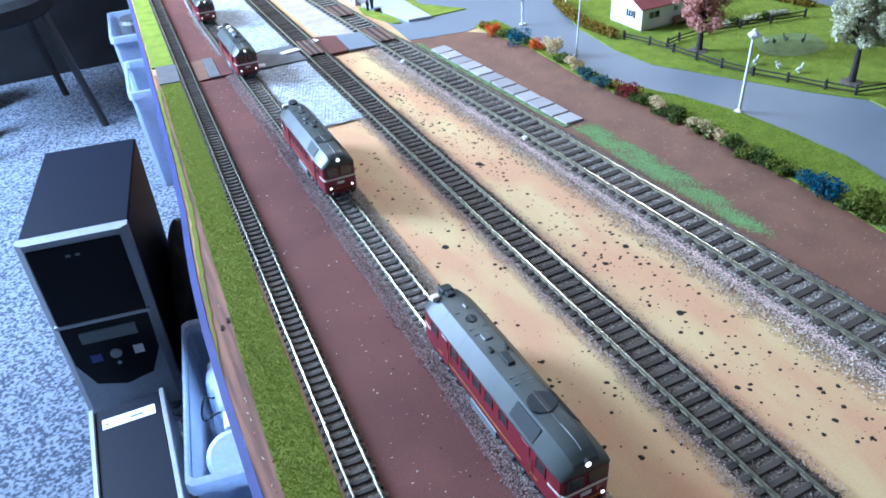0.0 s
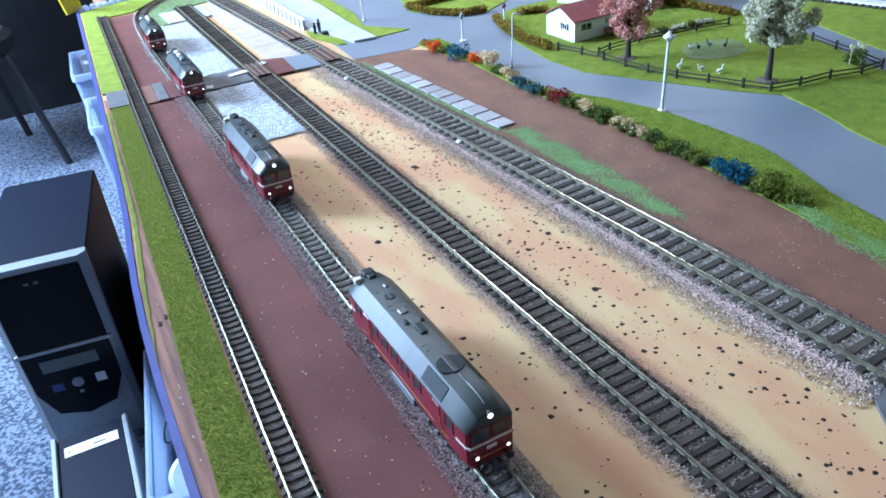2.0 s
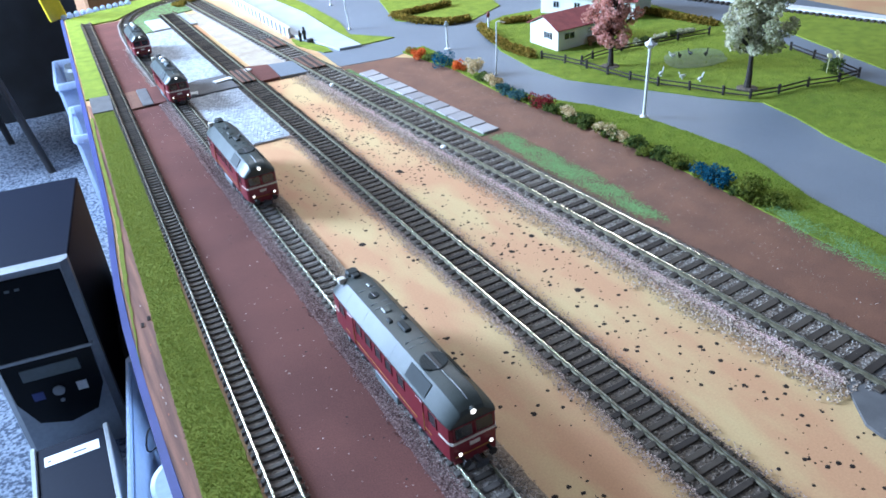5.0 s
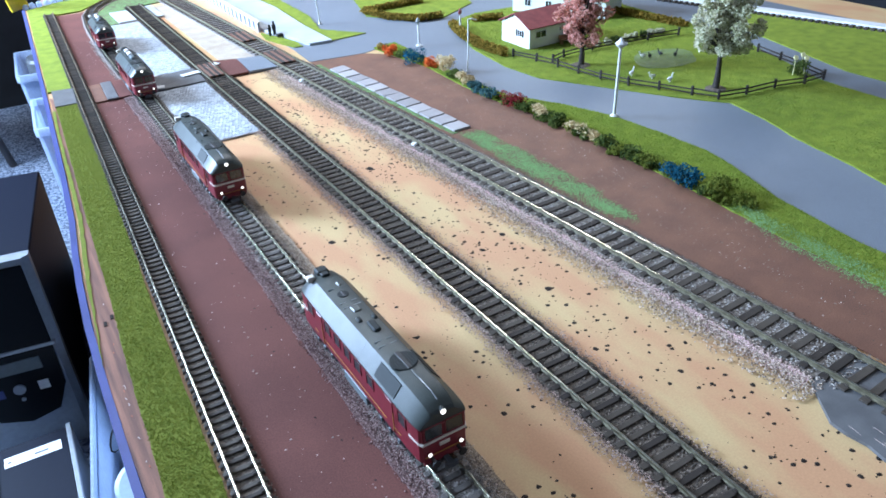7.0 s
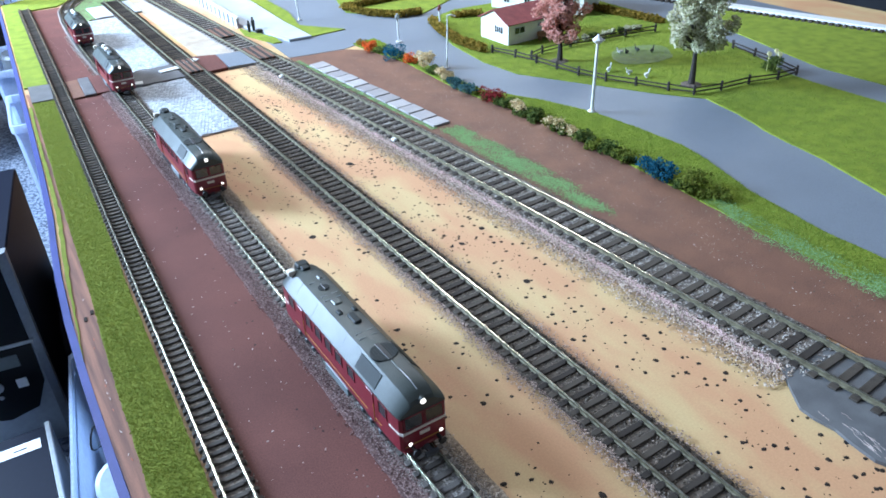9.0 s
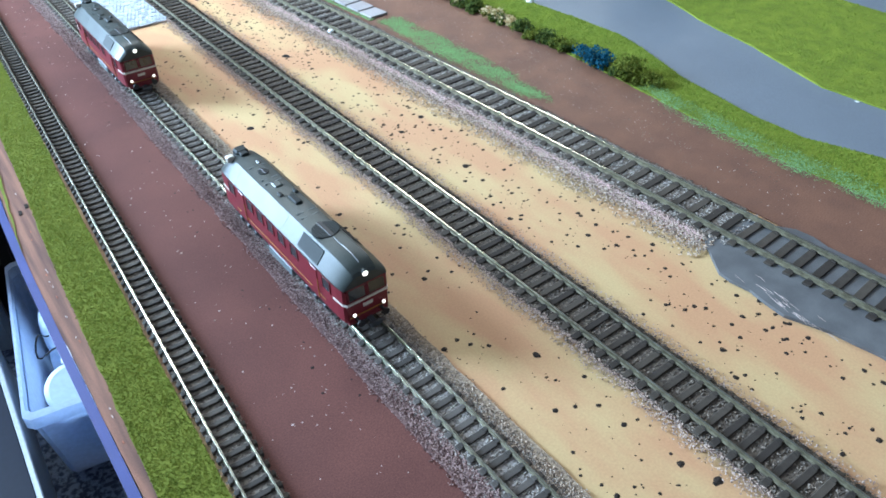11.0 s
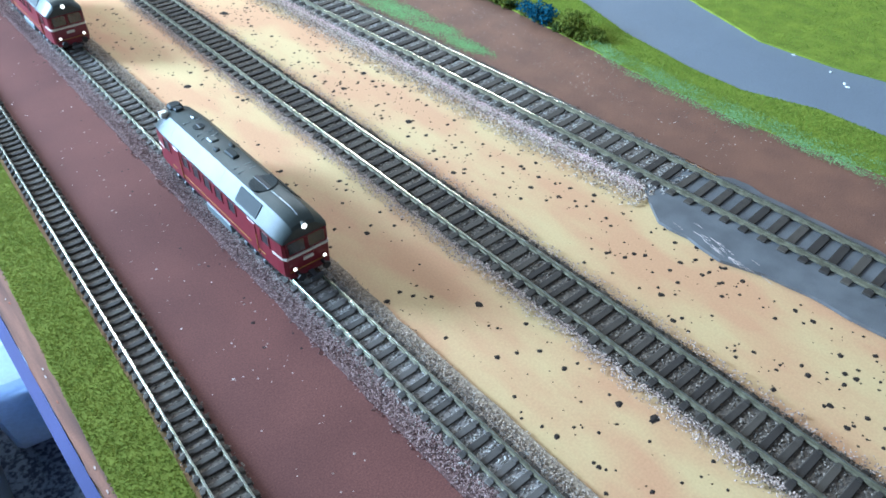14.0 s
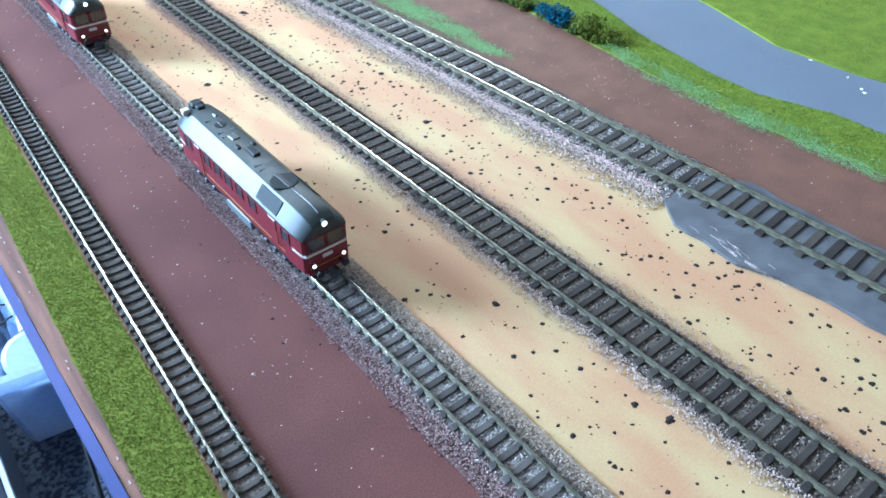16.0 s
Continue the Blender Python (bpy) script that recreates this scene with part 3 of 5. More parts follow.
bed("track_bed", PL, 0.0098, 0.0026, M_BED3, "dark grey track bed of the outer track")
bed("track_bed", PT, 0.0145, 0.0027, M_BED2, "grey ballast bed of the locomotive track")
bed("track_bed", PM, 0.0195, 0.0027, M_BED, "dark ballast bed of the middle track")
bed("track_bed", [(RIGHT(y), y) for y in (-0.085, 0.3, 0.78)], 0.0262, 0.0027, M_BED3, "grey ballast bed of the right-hand track")
bed("track_bed", [(RIGHT(y), y) for y in (0.86, 1.2, 1.55)], 0.024, 0.0027, M_BED2, "grey ballast bed of the far right-hand track")
track("outer_track", "fine narrow track with dark sleepers and shiny rails", PL, 0.0138, 0.0078, M_SLEEP3, 0.0028, reach=0.80)
track("locomotive_track", "track with grey sleepers under the red locomotives", PT, 0.0155, 0.0096, M_SLEEP2, 0.0030)
track("middle_track", "track with dark sleepers and shiny rails", PM, 0.0240, 0.0101, M_SLEEP, 0.0036, reach=0.80)
track("right_track", "wide track with dark weathered sleepers and dull rails", PR, 0.0300, 0.0141, M_SLEEP, 0.0042, reach=0.73)


def ballast(name, path, lo, hi, per_m, size, material, label, seed, y0, y1, both=0.5, peak=0.2):
    """Loose stones from lo to hi metres beside a track; both: the share on its right-hand side."""
    rng = np.random.default_rng(seed)
    n = int(per_m * (y1 - y0))
    y = rng.uniform(y0, y1, n)
    side = np.where(rng.random(n) < both, 1, -1)
    off = rng.triangular(lo, lo + peak * (hi - lo), hi, n)
    off += np.array([0.0030 * noise.noise((0.0, b * 45, seed)) + 0.0022 * noise.noise((0.0, b * 170, seed)) for b in y])
    xs = np.interp(y, [p[1] for p in path], [p[0] for p in path])
    c = np.c_[xs + side * off, y, 0.0014 + 0.0020 * np.clip(1 - (off - lo) / (hi - lo), 0, 1)]
    return scatter(name, c, size * rng.uniform(0.5, 1.45, n), material, label, "ballast", 0.7, seed)


M_STONE4 = mat("pale_pink_ballast_stone", (0.70, 0.53, 0.47), (0.38, 0.26, 0.23), island=True, rough=0.85, bump=0)
M_STONE5 = mat("purple_brown_ballast_stone", (0.38, 0.265, 0.24), (0.10, 0.052, 0.046), island=True, rough=0.85, bump=0)
M_STONE7 = mat("pink_ballast_stone", (0.80, 0.58, 0.55), (0.56, 0.37, 0.35), island=True, rough=0.8, bump=0)
M_STONE6 = mat("tan_grey_ballast_stone", (0.64, 0.52, 0.41), (0.19, 0.14, 0.105), island=True, rough=0.9, bump=0)
for dx, half, y1, stuff, tone in ((-0.0180, 0.0065, 0.80, M_BROWNB, "purple-brown"), (0.0175, 0.0060, 0.555, M_TANB, "tan")):
    bed("ballast_slope", [(x + dx, y) for x, y in ((0.1395, -0.6), (0.1400, 0.0), (0.1440, 0.4), (0.1440 + 0.0025 * (y1 - 0.4) / 0.35, y1))], half, 0.0018, stuff, f"{tone} gravel slope beside the locomotive track")
ballast("ballast", PT, 0.011, 0.021, 11000, 0.00055, M_STONE, "loose grey ballast beside the locomotive track", 2, -0.7, 1.15)
ballast("ballast", PT, 0.011, 0.027, 30000, 0.00055, M_STONE5, "purple-brown ballast shoulder towards the brown earth", 22, -0.5, 0.80, 0.0, 0.15)
ballast("ballast", PT, 0.011, 0.025, 14000, 0.00050, M_STONE6, "tan and grey ballast shoulder towards the sand", 23, -0.5, 0.56, 1.0, 0.1)
ballast("ballast", PM, 0.019, 0.031, 15000, 0.00055, M_STONE2, "pinkish grey ballast beside the middle track", 3, -0.6, 0.56, 0.25, 0.15)
ballast("ballast", PM, 0.017, 0.023, 12000, 0.0006, M_STONE3, "dark ballast close to the middle track", 24, -0.6, 0.78)
ballast("ballast", PR, 0.0272, 0.0345, 17000, 0.00058, M_STONE7, "pink-tinted ballast ridge beside the right-hand track", 26, -0.085, 0.60, 0.0, 0.5)
ballast("ballast", PR, 0.024, 0.042, 17000, 0.00066, M_STONE4, "pale pink ballast beside the right-hand track", 14, -0.085, 0.74, 0.0, 0.3)
ballast("ballast", PR, 0.022, 0.056, 17000, 0.00072, M_STONE6, "tan and brown ballast shoulder of the right-hand track", 4, -0.095, 0.78, 0.0, 0.3)
ballast("ballast", PR, 0.018, 0.030, 9000, 0.0007, M_STONE3, "brown-grey stones between track and earth strip", 25, -0.05, 0.78, 1.0, 0.3)
for pth, half, sd, s, cnt, stone in ((PT, 0.0150, 5, 0.00065, 26000, M_STONE), (PR, 0.025, 6, 0.0009, 15000, M_STONE), (PM, 0.019, 7, 0.00085, 12000, M_STONE3), (PL, 0.012, 8, 0.0006, 9000, M_STONE3)):
    rng = np.random.default_rng(sd)
    y = rng.uniform(-0.6 if pth is not PR else -0.1, 0.8, cnt)
    x = np.interp(y, [p[1] for p in pth], [p[0] for p in pth]) + rng.uniform(-half, half, cnt)
    scatter("ballast", np.c_[x, y, rng.uniform(0.0027, 0.0033, cnt)], s * rng.uniform(0.6, 1.3, cnt), stone, "crushed grey ballast between the sleepers", "ballast", 0.7, sd)


# ---- locomotives ----
def locomotive(L=0.170, stacks=False, label="dark red diesel locomotive with grey roof and lit headlamps"):
    """Nose at y = 0, rail top at z = 0, length along +y."""
    W, q = 0.0165, L / 0.178
    t = thing("diesel_locomotive", label, "model locomotive", group="row of locomotives")
    zs, ze = 0.0085, 0.0335
    def ring(y, k, zt):
        pts = [(-1, zs), (1, zs), (1, ze * 0.5), (1, zt), (-1, zt), (-1, ze * 0.5)]
        return [(x * W * k, y, z) for x, z in pts]
    part("body", loft([ring(0.0, 0.86, ze - 0.0015), ring(0.002, 0.95, ze - 0.0005), ring(0.008, 0.985, ze), ring(0.016, 1, ze), ring(L - 0.016, 1, ze), ring(L - 0.008, 0.985, ze), ring(L - 0.002, 0.95, ze - 0.0005), ring(L, 0.86, ze - 0.0015)]), M_RED, t, "dark red enamelled body shell")
    def rring(y, k, s):
        pts = [(-1.0, 0), (1.0, 0), (1.0, 0.10), (0.51, 0.86), (0.26, 0.97), (-0.26, 0.97), (-0.51, 0.86), (-1.0, 0.10)]
        return [(x * (W + 0.0004) * k, y, ze + 0.0001 + z * 0.0135 * s) for x, z in pts]
    roof = part("roof", loft([rring(0.0003, 0.88, 0.52), rring(0.0016, 0.915, 0.68), rring(0.004, 0.95, 0.80), rring(0.007, 0.972, 0.88), rring(0.010, 0.985, 0.93), rring(0.015, 0.996, 0.975), rring(0.020, 1, 1), rring(L - 0.020, 1, 1), rring(L - 0.010, 0.985, 0.93), rring(L - 0.004, 0.95, 0.80), rring(L - 0.0003, 0.88, 0.52)]), M_ROOFG, t, "matt grey curved roof with bevelled sides")
    roof.data.polygons.foreach_set("use_smooth", [True] * len(roof.data.polygons))
    roof.data.set_sharp_from_angle(angle=radians(24))
    zr = ze + 0.0131
    for y, s in ((0.046 * q, 0.0088), (0.134 * q, 0.0040)):
        fan = part("roof_fan", loft([[(s * k * math.cos(a), y + s * k * math.sin(a), zr + dz) for a in (i * math.pi / 12 for i in range(24))] for k, dz in ((1, -0.0006), (1, 0.0003), (0.93, 0.0005))]), M_ROOFD, t, "round dark roof fan grille")
        for k in range(-4, 5):
            x, h = k * s * 0.2, s * math.sqrt(1 - (k * 0.2) ** 2) * 0.9
            part("grille_bar", box(x - s * 0.05, x + s * 0.05, y - h, y + h, zr + 0.0004, zr + 0.0007), M_ROOFD, fan)
        part("fan_beam", box(-s * 0.16, s * 0.16, y - s, y + s, zr + 0.0005, zr + 0.0011, 0.0002), M_BLACK, fan, "dark bar across the fan")
    part("antenna", tube([(0, 0.006, zr - 0.0012), (0, 0.012, zr + 0.0004), (0, 0.026 * q, zr + 0.0004)], 0.0003, 5), M_SILVER, t, "thin bright wire above the cab")
    part("exhaust", box(-0.0045, 0.0045, L - 0.010, L - 0.001, zr - 0.006, zr + 0.0016, 0.0012), M_ROOFD, t, "dark raised exhaust housing")
    part("rear_roof_lamp", box(-0.0125, -0.0070, L - 0.011, L - 0.006, zr - 0.0035, zr + 0.0003, 0.0006), M_CREAM, t, "pale roof fitting")
    for y in (0.066, 0.072, 0.118, 0.124, 0.144):
        for x in (-0.0042, 0.0036):
            part("roof_rib", box(x - 0.0022, x + 0.0022, y * q - 0.0003, y * q + 0.0003, zr - 0.0008, zr + 0.0003), M_TANK, t, "fine raised rib")
    for y, x, l, w, h in ((0.088, 0.001, 0.012, 0.005, 0.0028), (0.100, -0.004, 0.006, 0.003, 0.002), (0.098, 0.006, 0.005, 0.003, 0.0018), (0.113, 0.0, 0.008, 0.006, 0.0015), (0.030, 0.0, 0.014, 0.0008, 0.0008), (0.148, 0.003, 0.006, 0.003, 0.0014), (0.166, 0.0, 0.006, 0.006, 0.0020)):
        y *= q
        part("roof_vent", box(x - w / 2, x + w / 2, y - l / 2, y + l / 2, zr - 0.0012, zr + h * 0.65, min(0.0008, w * 0.3)), M_ROOFD if h > 0.0016 else M_ROOFG, t, "small raised roof vent")
    for s in (-1, 1):
        for y0, y1 in ((0.030 * q, 0.056 * q),):
            a, b = Vector((s * W * 1.0, 0, ze + 0.0014)), Vector((s * W * 0.53, 0, ze + 0.0115))
            n = Vector((s * 0.8, 0, 0.55)) * 0.0007
            c = [a + (b - a) * 0.12, a + (b - a) * 0.88]
            v = [tuple(Vector((p.x, y, p.z)) + n * k) for k in (0, 1) for y in (y0, y1) for p in c]
            part("roof_grille", (v, [(0, 1, 3, 2), (4, 6, 7, 5), (0, 4, 5, 1), (1, 5, 7, 3), (3, 7, 6, 2), (2, 6, 4, 0)]), M_ROOFD, t, "dark louvred grille in the roof bevel")
        for y in (0.078 * q, 0.122 * q, 0.150 * q):
            part("roof_seam", tube([(s * (W + 0.0005), y, ze + 0.001), (s * (W * 0.52), y, ze + 0.0115)], 0.00025, 5), M_DARKGREY, t)
        for y in (0.020 * q, 0.062 * q, 0.080 * q, 0.096 * q, 0.112 * q, 0.128 * q, 0.158 * q):
            wd = 0.0045 * q
            win = part("side_window", box(s * (W - 0.0002) - 0.0004, s * (W - 0.0002) + 0.0004, y - wd, y + wd, 0.0235, 0.0315), M_GLASS, t, "dark side window")
            part("frame", join(box(s * W - 0.0005, s * W + 0.0005, y - wd - 0.0005, y - wd, 0.0230, 0.0320), box(s * W - 0.0005, s * W + 0.0005, y + wd, y + wd + 0.0005, 0.0230, 0.0320)), M_RED, win)
        for y in (0.036 * q, 0.142 * q):
            part("cab_door", box(s * W - 0.0005, s * W + 0.0005, y - 0.0045, y + 0.0045, 0.0095, 0.0325, 0.0003), M_RED, t, "dark red cab door")
            part("handrail", tube([(s * (W + 0.0011), y - 0.006, 0.012), (s * (W + 0.0011), y - 0.006, 0.026)], 0.0003, 5), M_YELLOW, t, "brass-coloured handrail")
        part("waist_line", box(s * W - 0.0003, s * W + 0.0003, 0.022, L - 0.022, 0.0128, 0.0133), M_YELLOW, t, "thin yellow lining")
        part("sill_beam", box(s * (W - 0.0012) - 0.0008, s * (W - 0.0012) + 0.0008, 0.012, L - 0.012, 0.0066, 0.0086), M_BLACK, t, "black frame sill")
        for y0 in (0.012 + 0.010 * q, L - 0.020 - 0.034 * q):
            bog = part("bogie", box(s * 0.0140 - 0.0012, s * 0.0140 + 0.0012, y0, y0 + 0.034 * q, 0.0018, 0.0072, 0.0006), M_BLACK, t, "black bogie side frame")
            for k in (0.005 * q, 0.017 * q, 0.029 * q):
                part("wheel", moved(loft([[(x, 0.0052 * math.cos(a), 0.0052 * math.sin(a)) for a in (i * math.pi / 8 for i in range(16))] for x in (-0.0008, 0.0008)]), pose(s * 0.0078, y0 + k, 0.0054)), M_DARKGREY, bog)
                part("axle_box", box(s * 0.0156 - 0.001, s * 0.0156 + 0.001, y0 + k - 0.0018, y0 + k + 0.0018, 0.003, 0.0062, 0.0005), M_DARKGREY, bog)
        part("fuel_tank", box(s * 0.0140 - 0.003, s * 0.0140 + 0.003, 0.070 * q, 0.106 * q, 0.0018, 0.0082, 0.0009), M_TANK, t, "grey side tank under the frame")
    for e, y in ((-1, 0.0), (1, L)):
        o = lambda d: y + e * d
        a, b = sorted((o(-0.0035), o(0.0006)))
        for s in (-1, 1):
            pane = part("front_window", moved(box(-0.0058, 0.0058, -0.0005, 0.0005, -0.0041, 0.0041, 0.0004), pose(s * 0.0069, o(-0.0001), 0.0290, e * 6, 0, 0)), M_GLASS, t, "dark front window")
            part("frame", moved(join(box(-0.0064, 0.0064, -0.0003, 0.0003, -0.0047, -0.0041), box(-0.0064, 0.0064, -0.0003, 0.0003, 0.0041, 0.0047), box(-0.0064, -0.0058, -0.0003, 0.0003, -0.0047, 0.0047)), pose(s * 0.0069, o(0.0004), 0.0290, e * 6, 0, 0)), M_RED, pane)
            buf = part("buffer", tube([(s * 0.0088, o(0.0), 0.0095), (s * 0.0088, o(0.0050), 0.0095)], 0.0012, 8), M_BLACK, t, "black buffer")
            part("buffer_head", tube([(s * 0.0088, o(0.0050), 0.0095), (s * 0.0088, o(0.0060), 0.0095)], 0.0026, 12), M_BLACK, buf)
            lamp = part("headlamp", tube([(s * 0.0105, o(-0.001), 0.0138), (s * 0.0105, o(0.0012), 0.0138)], 0.0013, 12), M_RED, t, "small round headlamp")
            part("lens", tube([(s * 0.0105, o(0.0012), 0.0138), (s * 0.0105, o(0.0017), 0.0138)], 0.0012, 12), M_LAMP if e < 0 else M_GLASS, lamp)
        lamp = part("roof_headlamp", tube([(0, o(-0.005), 0.0412), (0, o(0.0002), 0.0410)], 0.0021, 12), M_ROOFG, t, "round headlamp above the windows")
        part("lens", tube([(0, o(0.0002), 0.0410), (0, o(0.0008), 0.0410)], 0.0017, 12), M_LAMP if e < 0 else M_GLASS, lamp)
        part("waist_band", loft([[(x, yy, z) for x, yy in ((-W * 1.012, o(-0.012)), (-W * 0.965, o(-0.0022)), (-W * 0.88, o(0.0006)), (W * 0.88, o(0.0006)), (W * 0.965, o(-0.0022)), (W * 1.012, o(-0.012)), (W * 0.9, o(-0.012)), (-W * 0.9, o(-0.012)))] for z in (0.0214, 0.0231)]), M_CREAM, t, "cream waist band round the nose")
        part("number_plate", box(-0.0034, 0.0034, min(o(0.0), o(0.0006)), max(o(0.0), o(0.0006)), 0.0165, 0.0188), M_CREAM, t, "small pale number plate")
        part("lower_band", box(-W * 0.8, W * 0.8, min(o(0.0), o(0.0005)), max(o(0.0), o(0.0005)), 0.0114, 0.0119), M_YELLOW, t, "thin yellow line above the buffer beam")
        part("buffer_beam", box(-W * 0.84, W * 0.84, min(o(-0.003), o(0.0004)), max(o(-0.003), o(0.0004)), 0.0062, 0.0088), M_RED, t, "red buffer beam")
        part("coupler", join(box(-0.0016, 0.0016, min(o(-0.004), o(0.009)), max(o(-0.004), o(0.009)), 0.0052, 0.0072), box(-0.0042, 0.0042, min(o(0.0065), o(0.0085)), max(o(0.0065), o(0.0085)), 0.0048, 0.0078)), M_DARKGREY, t, "dark grey coupling hook")
    if stacks:
        for k, (y, l) in enumerate(((0.45, 0.016), (0.62, 0.012), (0.78, 0.010))):
            part("roof_equipment", box(-0.003, 0.003, L * y - l / 2, L * y + l / 2, zr - 0.001, zr + 0.004, 0.0012), M_WHITE if k else M_TANK, t, "pale raised roof equipment")
    return t


RAILTOP = 0.0068
locomotive().matrix_basis = pose(0.1410, -0.0150, RAILTOP)
locomotive(0.150, False, "shorter dark red diesel locomotive with grey roof and lit headlamps").matrix_basis = pose(0.1450, 0.3840, RAILTOP, 0, 0, -0.5)
locomotive(0.118, True, "short dark red diesel locomotive with pale roof equipment").matrix_basis = pose(0.1470, 0.7540, RAILTOP, 0, 0, -0.8) @ Matrix.Diagonal((0.92, 1, 0.92, 1))
locomotive(0.098, True, "short dark red diesel locomotive leaving the far curve").matrix_basis = pose(0.1500, 1.0380, RAILTOP, 0, 0, -2) @ Matrix.Diagonal((0.87, 1, 0.87, 1))


# ---- computer tower, slim computer, things beside the layout ----
def tower():
    """Front at y = 0, base at z = 0, depth along +y."""
    t = thing("computer_tower", "black and silver computer tower standing on the carpet", "computer")
    w, d, h = 0.092, 0.39, 0.42
    part("case", box(-w, w, 0.02, d, 0.0, h - 0.004, 0.003), M_PCSHEET, t, "dark painted steel case")
    fr = part("front_panel", loft([[(x, y, z) for x, y in ((-w, 0.022), (-w, 0.006), (-w + 0.012, -0.004), (w - 0.012, -0.004), (w, 0.006), (w, 0.022))] for z in (0.0, h)]), M_SILVER, t, "silver plastic front frame")
    part("drive_cover", box(-w + 0.014, w - 0.014, -0.0075, 0.0, 0.245, h - 0.012, 0.002), M_PCBLACK, t, "glossy black upper drive cover")
    v = [(-w + 0.014, 0.238), (w - 0.014, 0.238), (w - 0.016, 0.150), (w - 0.040, 0.095), (0.0, 0.080), (-w + 0.040, 0.095), (-w + 0.016, 0.150)]
    ctl = part("control_panel", loft([[(x, -0.0085, z) for x, z in v], [(x, 0.0, z) for x, z in v]]), M_PCBLACK, t, "black shield-shaped control panel")
    part("trim_bar", box(-w + 0.008, w - 0.008, -0.009, 0.0, 0.238, 0.245, 0.001), M_SILVER, t, "silver dividing bar")
    part("floppy_slot", box(-0.050, 0.050, -0.0105, -0.006, 0.196, 0.222, 0.001), M_TANK, ctl, "grey drive slot bezel")
    part("power_button", moved(tube([(0, -0.012, 0), (0, -0.007, 0)], 0.0105, 20), pose(0.0, 0, 0.160)), M_SILVER, ctl, "round silver power button")
    part("sticker", box(-0.046, -0.026, -0.0095, -0.008, 0.148, 0.166), M_BLUE, ctl, "small blue sticker")
    part("sticker", box(0.032, 0.050, -0.0095, -0.008, 0.148, 0.168), M_WHITE, ctl, "small pale sticker")
    part("reset_button", tube([(0, -0.0105, 0.136), (0, -0.007, 0.136)], 0.004, 12), M_SILVER, ctl)
    for x in (-0.014, 0.002):
        part("indicator", box(x - 0.004, x + 0.004, -0.0082, -0.007, h - 0.035, h - 0.030), M_TANK, t, "small indicator mark")
    return t


tower().matrix_basis = pose(-0.161, 1.034, FLOOR, 0, 0, -9)
slim = thing("slim_computer", "slim dark computer box with silver edges on the carpet", "computer", pose(-0.175, 0.62, FLOOR, 0, 0, -2))
part("case", box(-0.057, 0.057, -0.30, 0.30, 0.0, 0.125, 0.003), M_PCSHEET, slim, "dark blue-grey case")
for s in (-1, 1):
    part("edge_trim", box(s * 0.061 - 0.0045, s * 0.061 + 0.0045, -0.30, 0.302, 0.0, 0.131, 0.002), M_SILVER, slim, "silver edge trim")
lab = part("label", box(-0.045, 0.045, 0.245, 0.270, 0.1245, 0.1258), M_WHITE, slim, "white paper label")
for x, l in ((-0.040, 0.006), (0.002, 0.022)):
    part("print", box(x, x + l, 0.254, 0.258, 0.1257, 0.1262), M_DARKGREY, lab)


def tub(m, w, l, h, label):
    """Flared plastic tub, base at z = 0, centred."""
    t = thing("plastic_tub", label, "plastic tub", m, "tubs under the board edge")
    def ring(k, z):
        a, b, c = w * k, l * k, 0.010
        return [(x, y, z) for x, y in ((-a + c, -b), (a - c, -b), (a, -b + c), (a, b - c), (a - c, b), (-a + c, b), (-a, b - c), (-a, -b + c))]
    part("shell", loft([ring(0.80, 0), ring(0.94, h - 0.02), ring(0.92, h - 0.02), ring(0.78, 0.004)]), M_CLEAR, t, "frosted bluish plastic shell")
    rim = [ring(0.93, h - 0.026), ring(1.0, h - 0.022), ring(1.0, h), ring(0.93, h), ring(0.93, h - 0.026)]
    v, f = loft(rim)
    part("rim", (v, f[:-2]), M_CLEAR, t, "flared plastic rim")
    return t


def bag(m, r, seed, label, material, name):
    bm = bmesh.new()
    bmesh.ops.create_icosphere(bm, subdivisions=5, radius=1.0)
    for q in bm.verts:
        p = q.co.copy()
        k = 1 + 0.25 * noise.noise(p * 1.6 + Vector((seed, 0, 0))) + 0.10 * noise.noise(p * 5 + Vector((seed, 3, 0)))
        q.co = Vector((p.x * k * r[0], p.y * k * r[1], max(0.0, (p.z * k * 0.55 + 0.5)) * r[2]))
    me = bpy.data.meshes.new(name)
    bm.to_mesh(me)
    bm.free()
    me.materials.append(material)
    me.polygons.foreach_set("use_smooth", [True] * len(me.polygons))
    ob = new(name, me)
    ob.matrix_basis = m
    return tagged(ob, label, "bag", "bags beside the board")


M_CLEAR = plain("frosted_clear_plastic", (0.62, 0.70, 0.84), 0.3)
M_CLEAR.node_tree.nodes["Principled BSDF"].inputs["Transmission Weight"].default_value = 0.25
leafy(M_CLEAR, 0.6)
near = tub(pose(0.000, 0.800, FLOOR, 0, 0, -9), 0.068, 0.205, 0.19, "frosted plastic tub with packed white papers beside the slim computer")
bag(pose(0.012, 0.86, FLOOR + 0.006, 0, 0, -9), (0.044, 0.12, 0.17), 1.0, "crumpled white plastic packing inside the tub", M_BAG, "plastic_bag")
tagged(part("round_lid", moved(loft([[(0.036 * k * math.cos(a), 0.036 * k * math.sin(a), z) for a in (i * math.pi / 12 for i in range(24))] for k, z in ((0.9, 0), (1, 0.004), (1, 0.012), (0.85, 0.014))]), pose(-0.018, 0.665, FLOOR + 0.150, 24, 4, 0) @ Matrix.Scale(1.25, 4)), M_BAG), "round translucent lid lying in the tub", "lid")
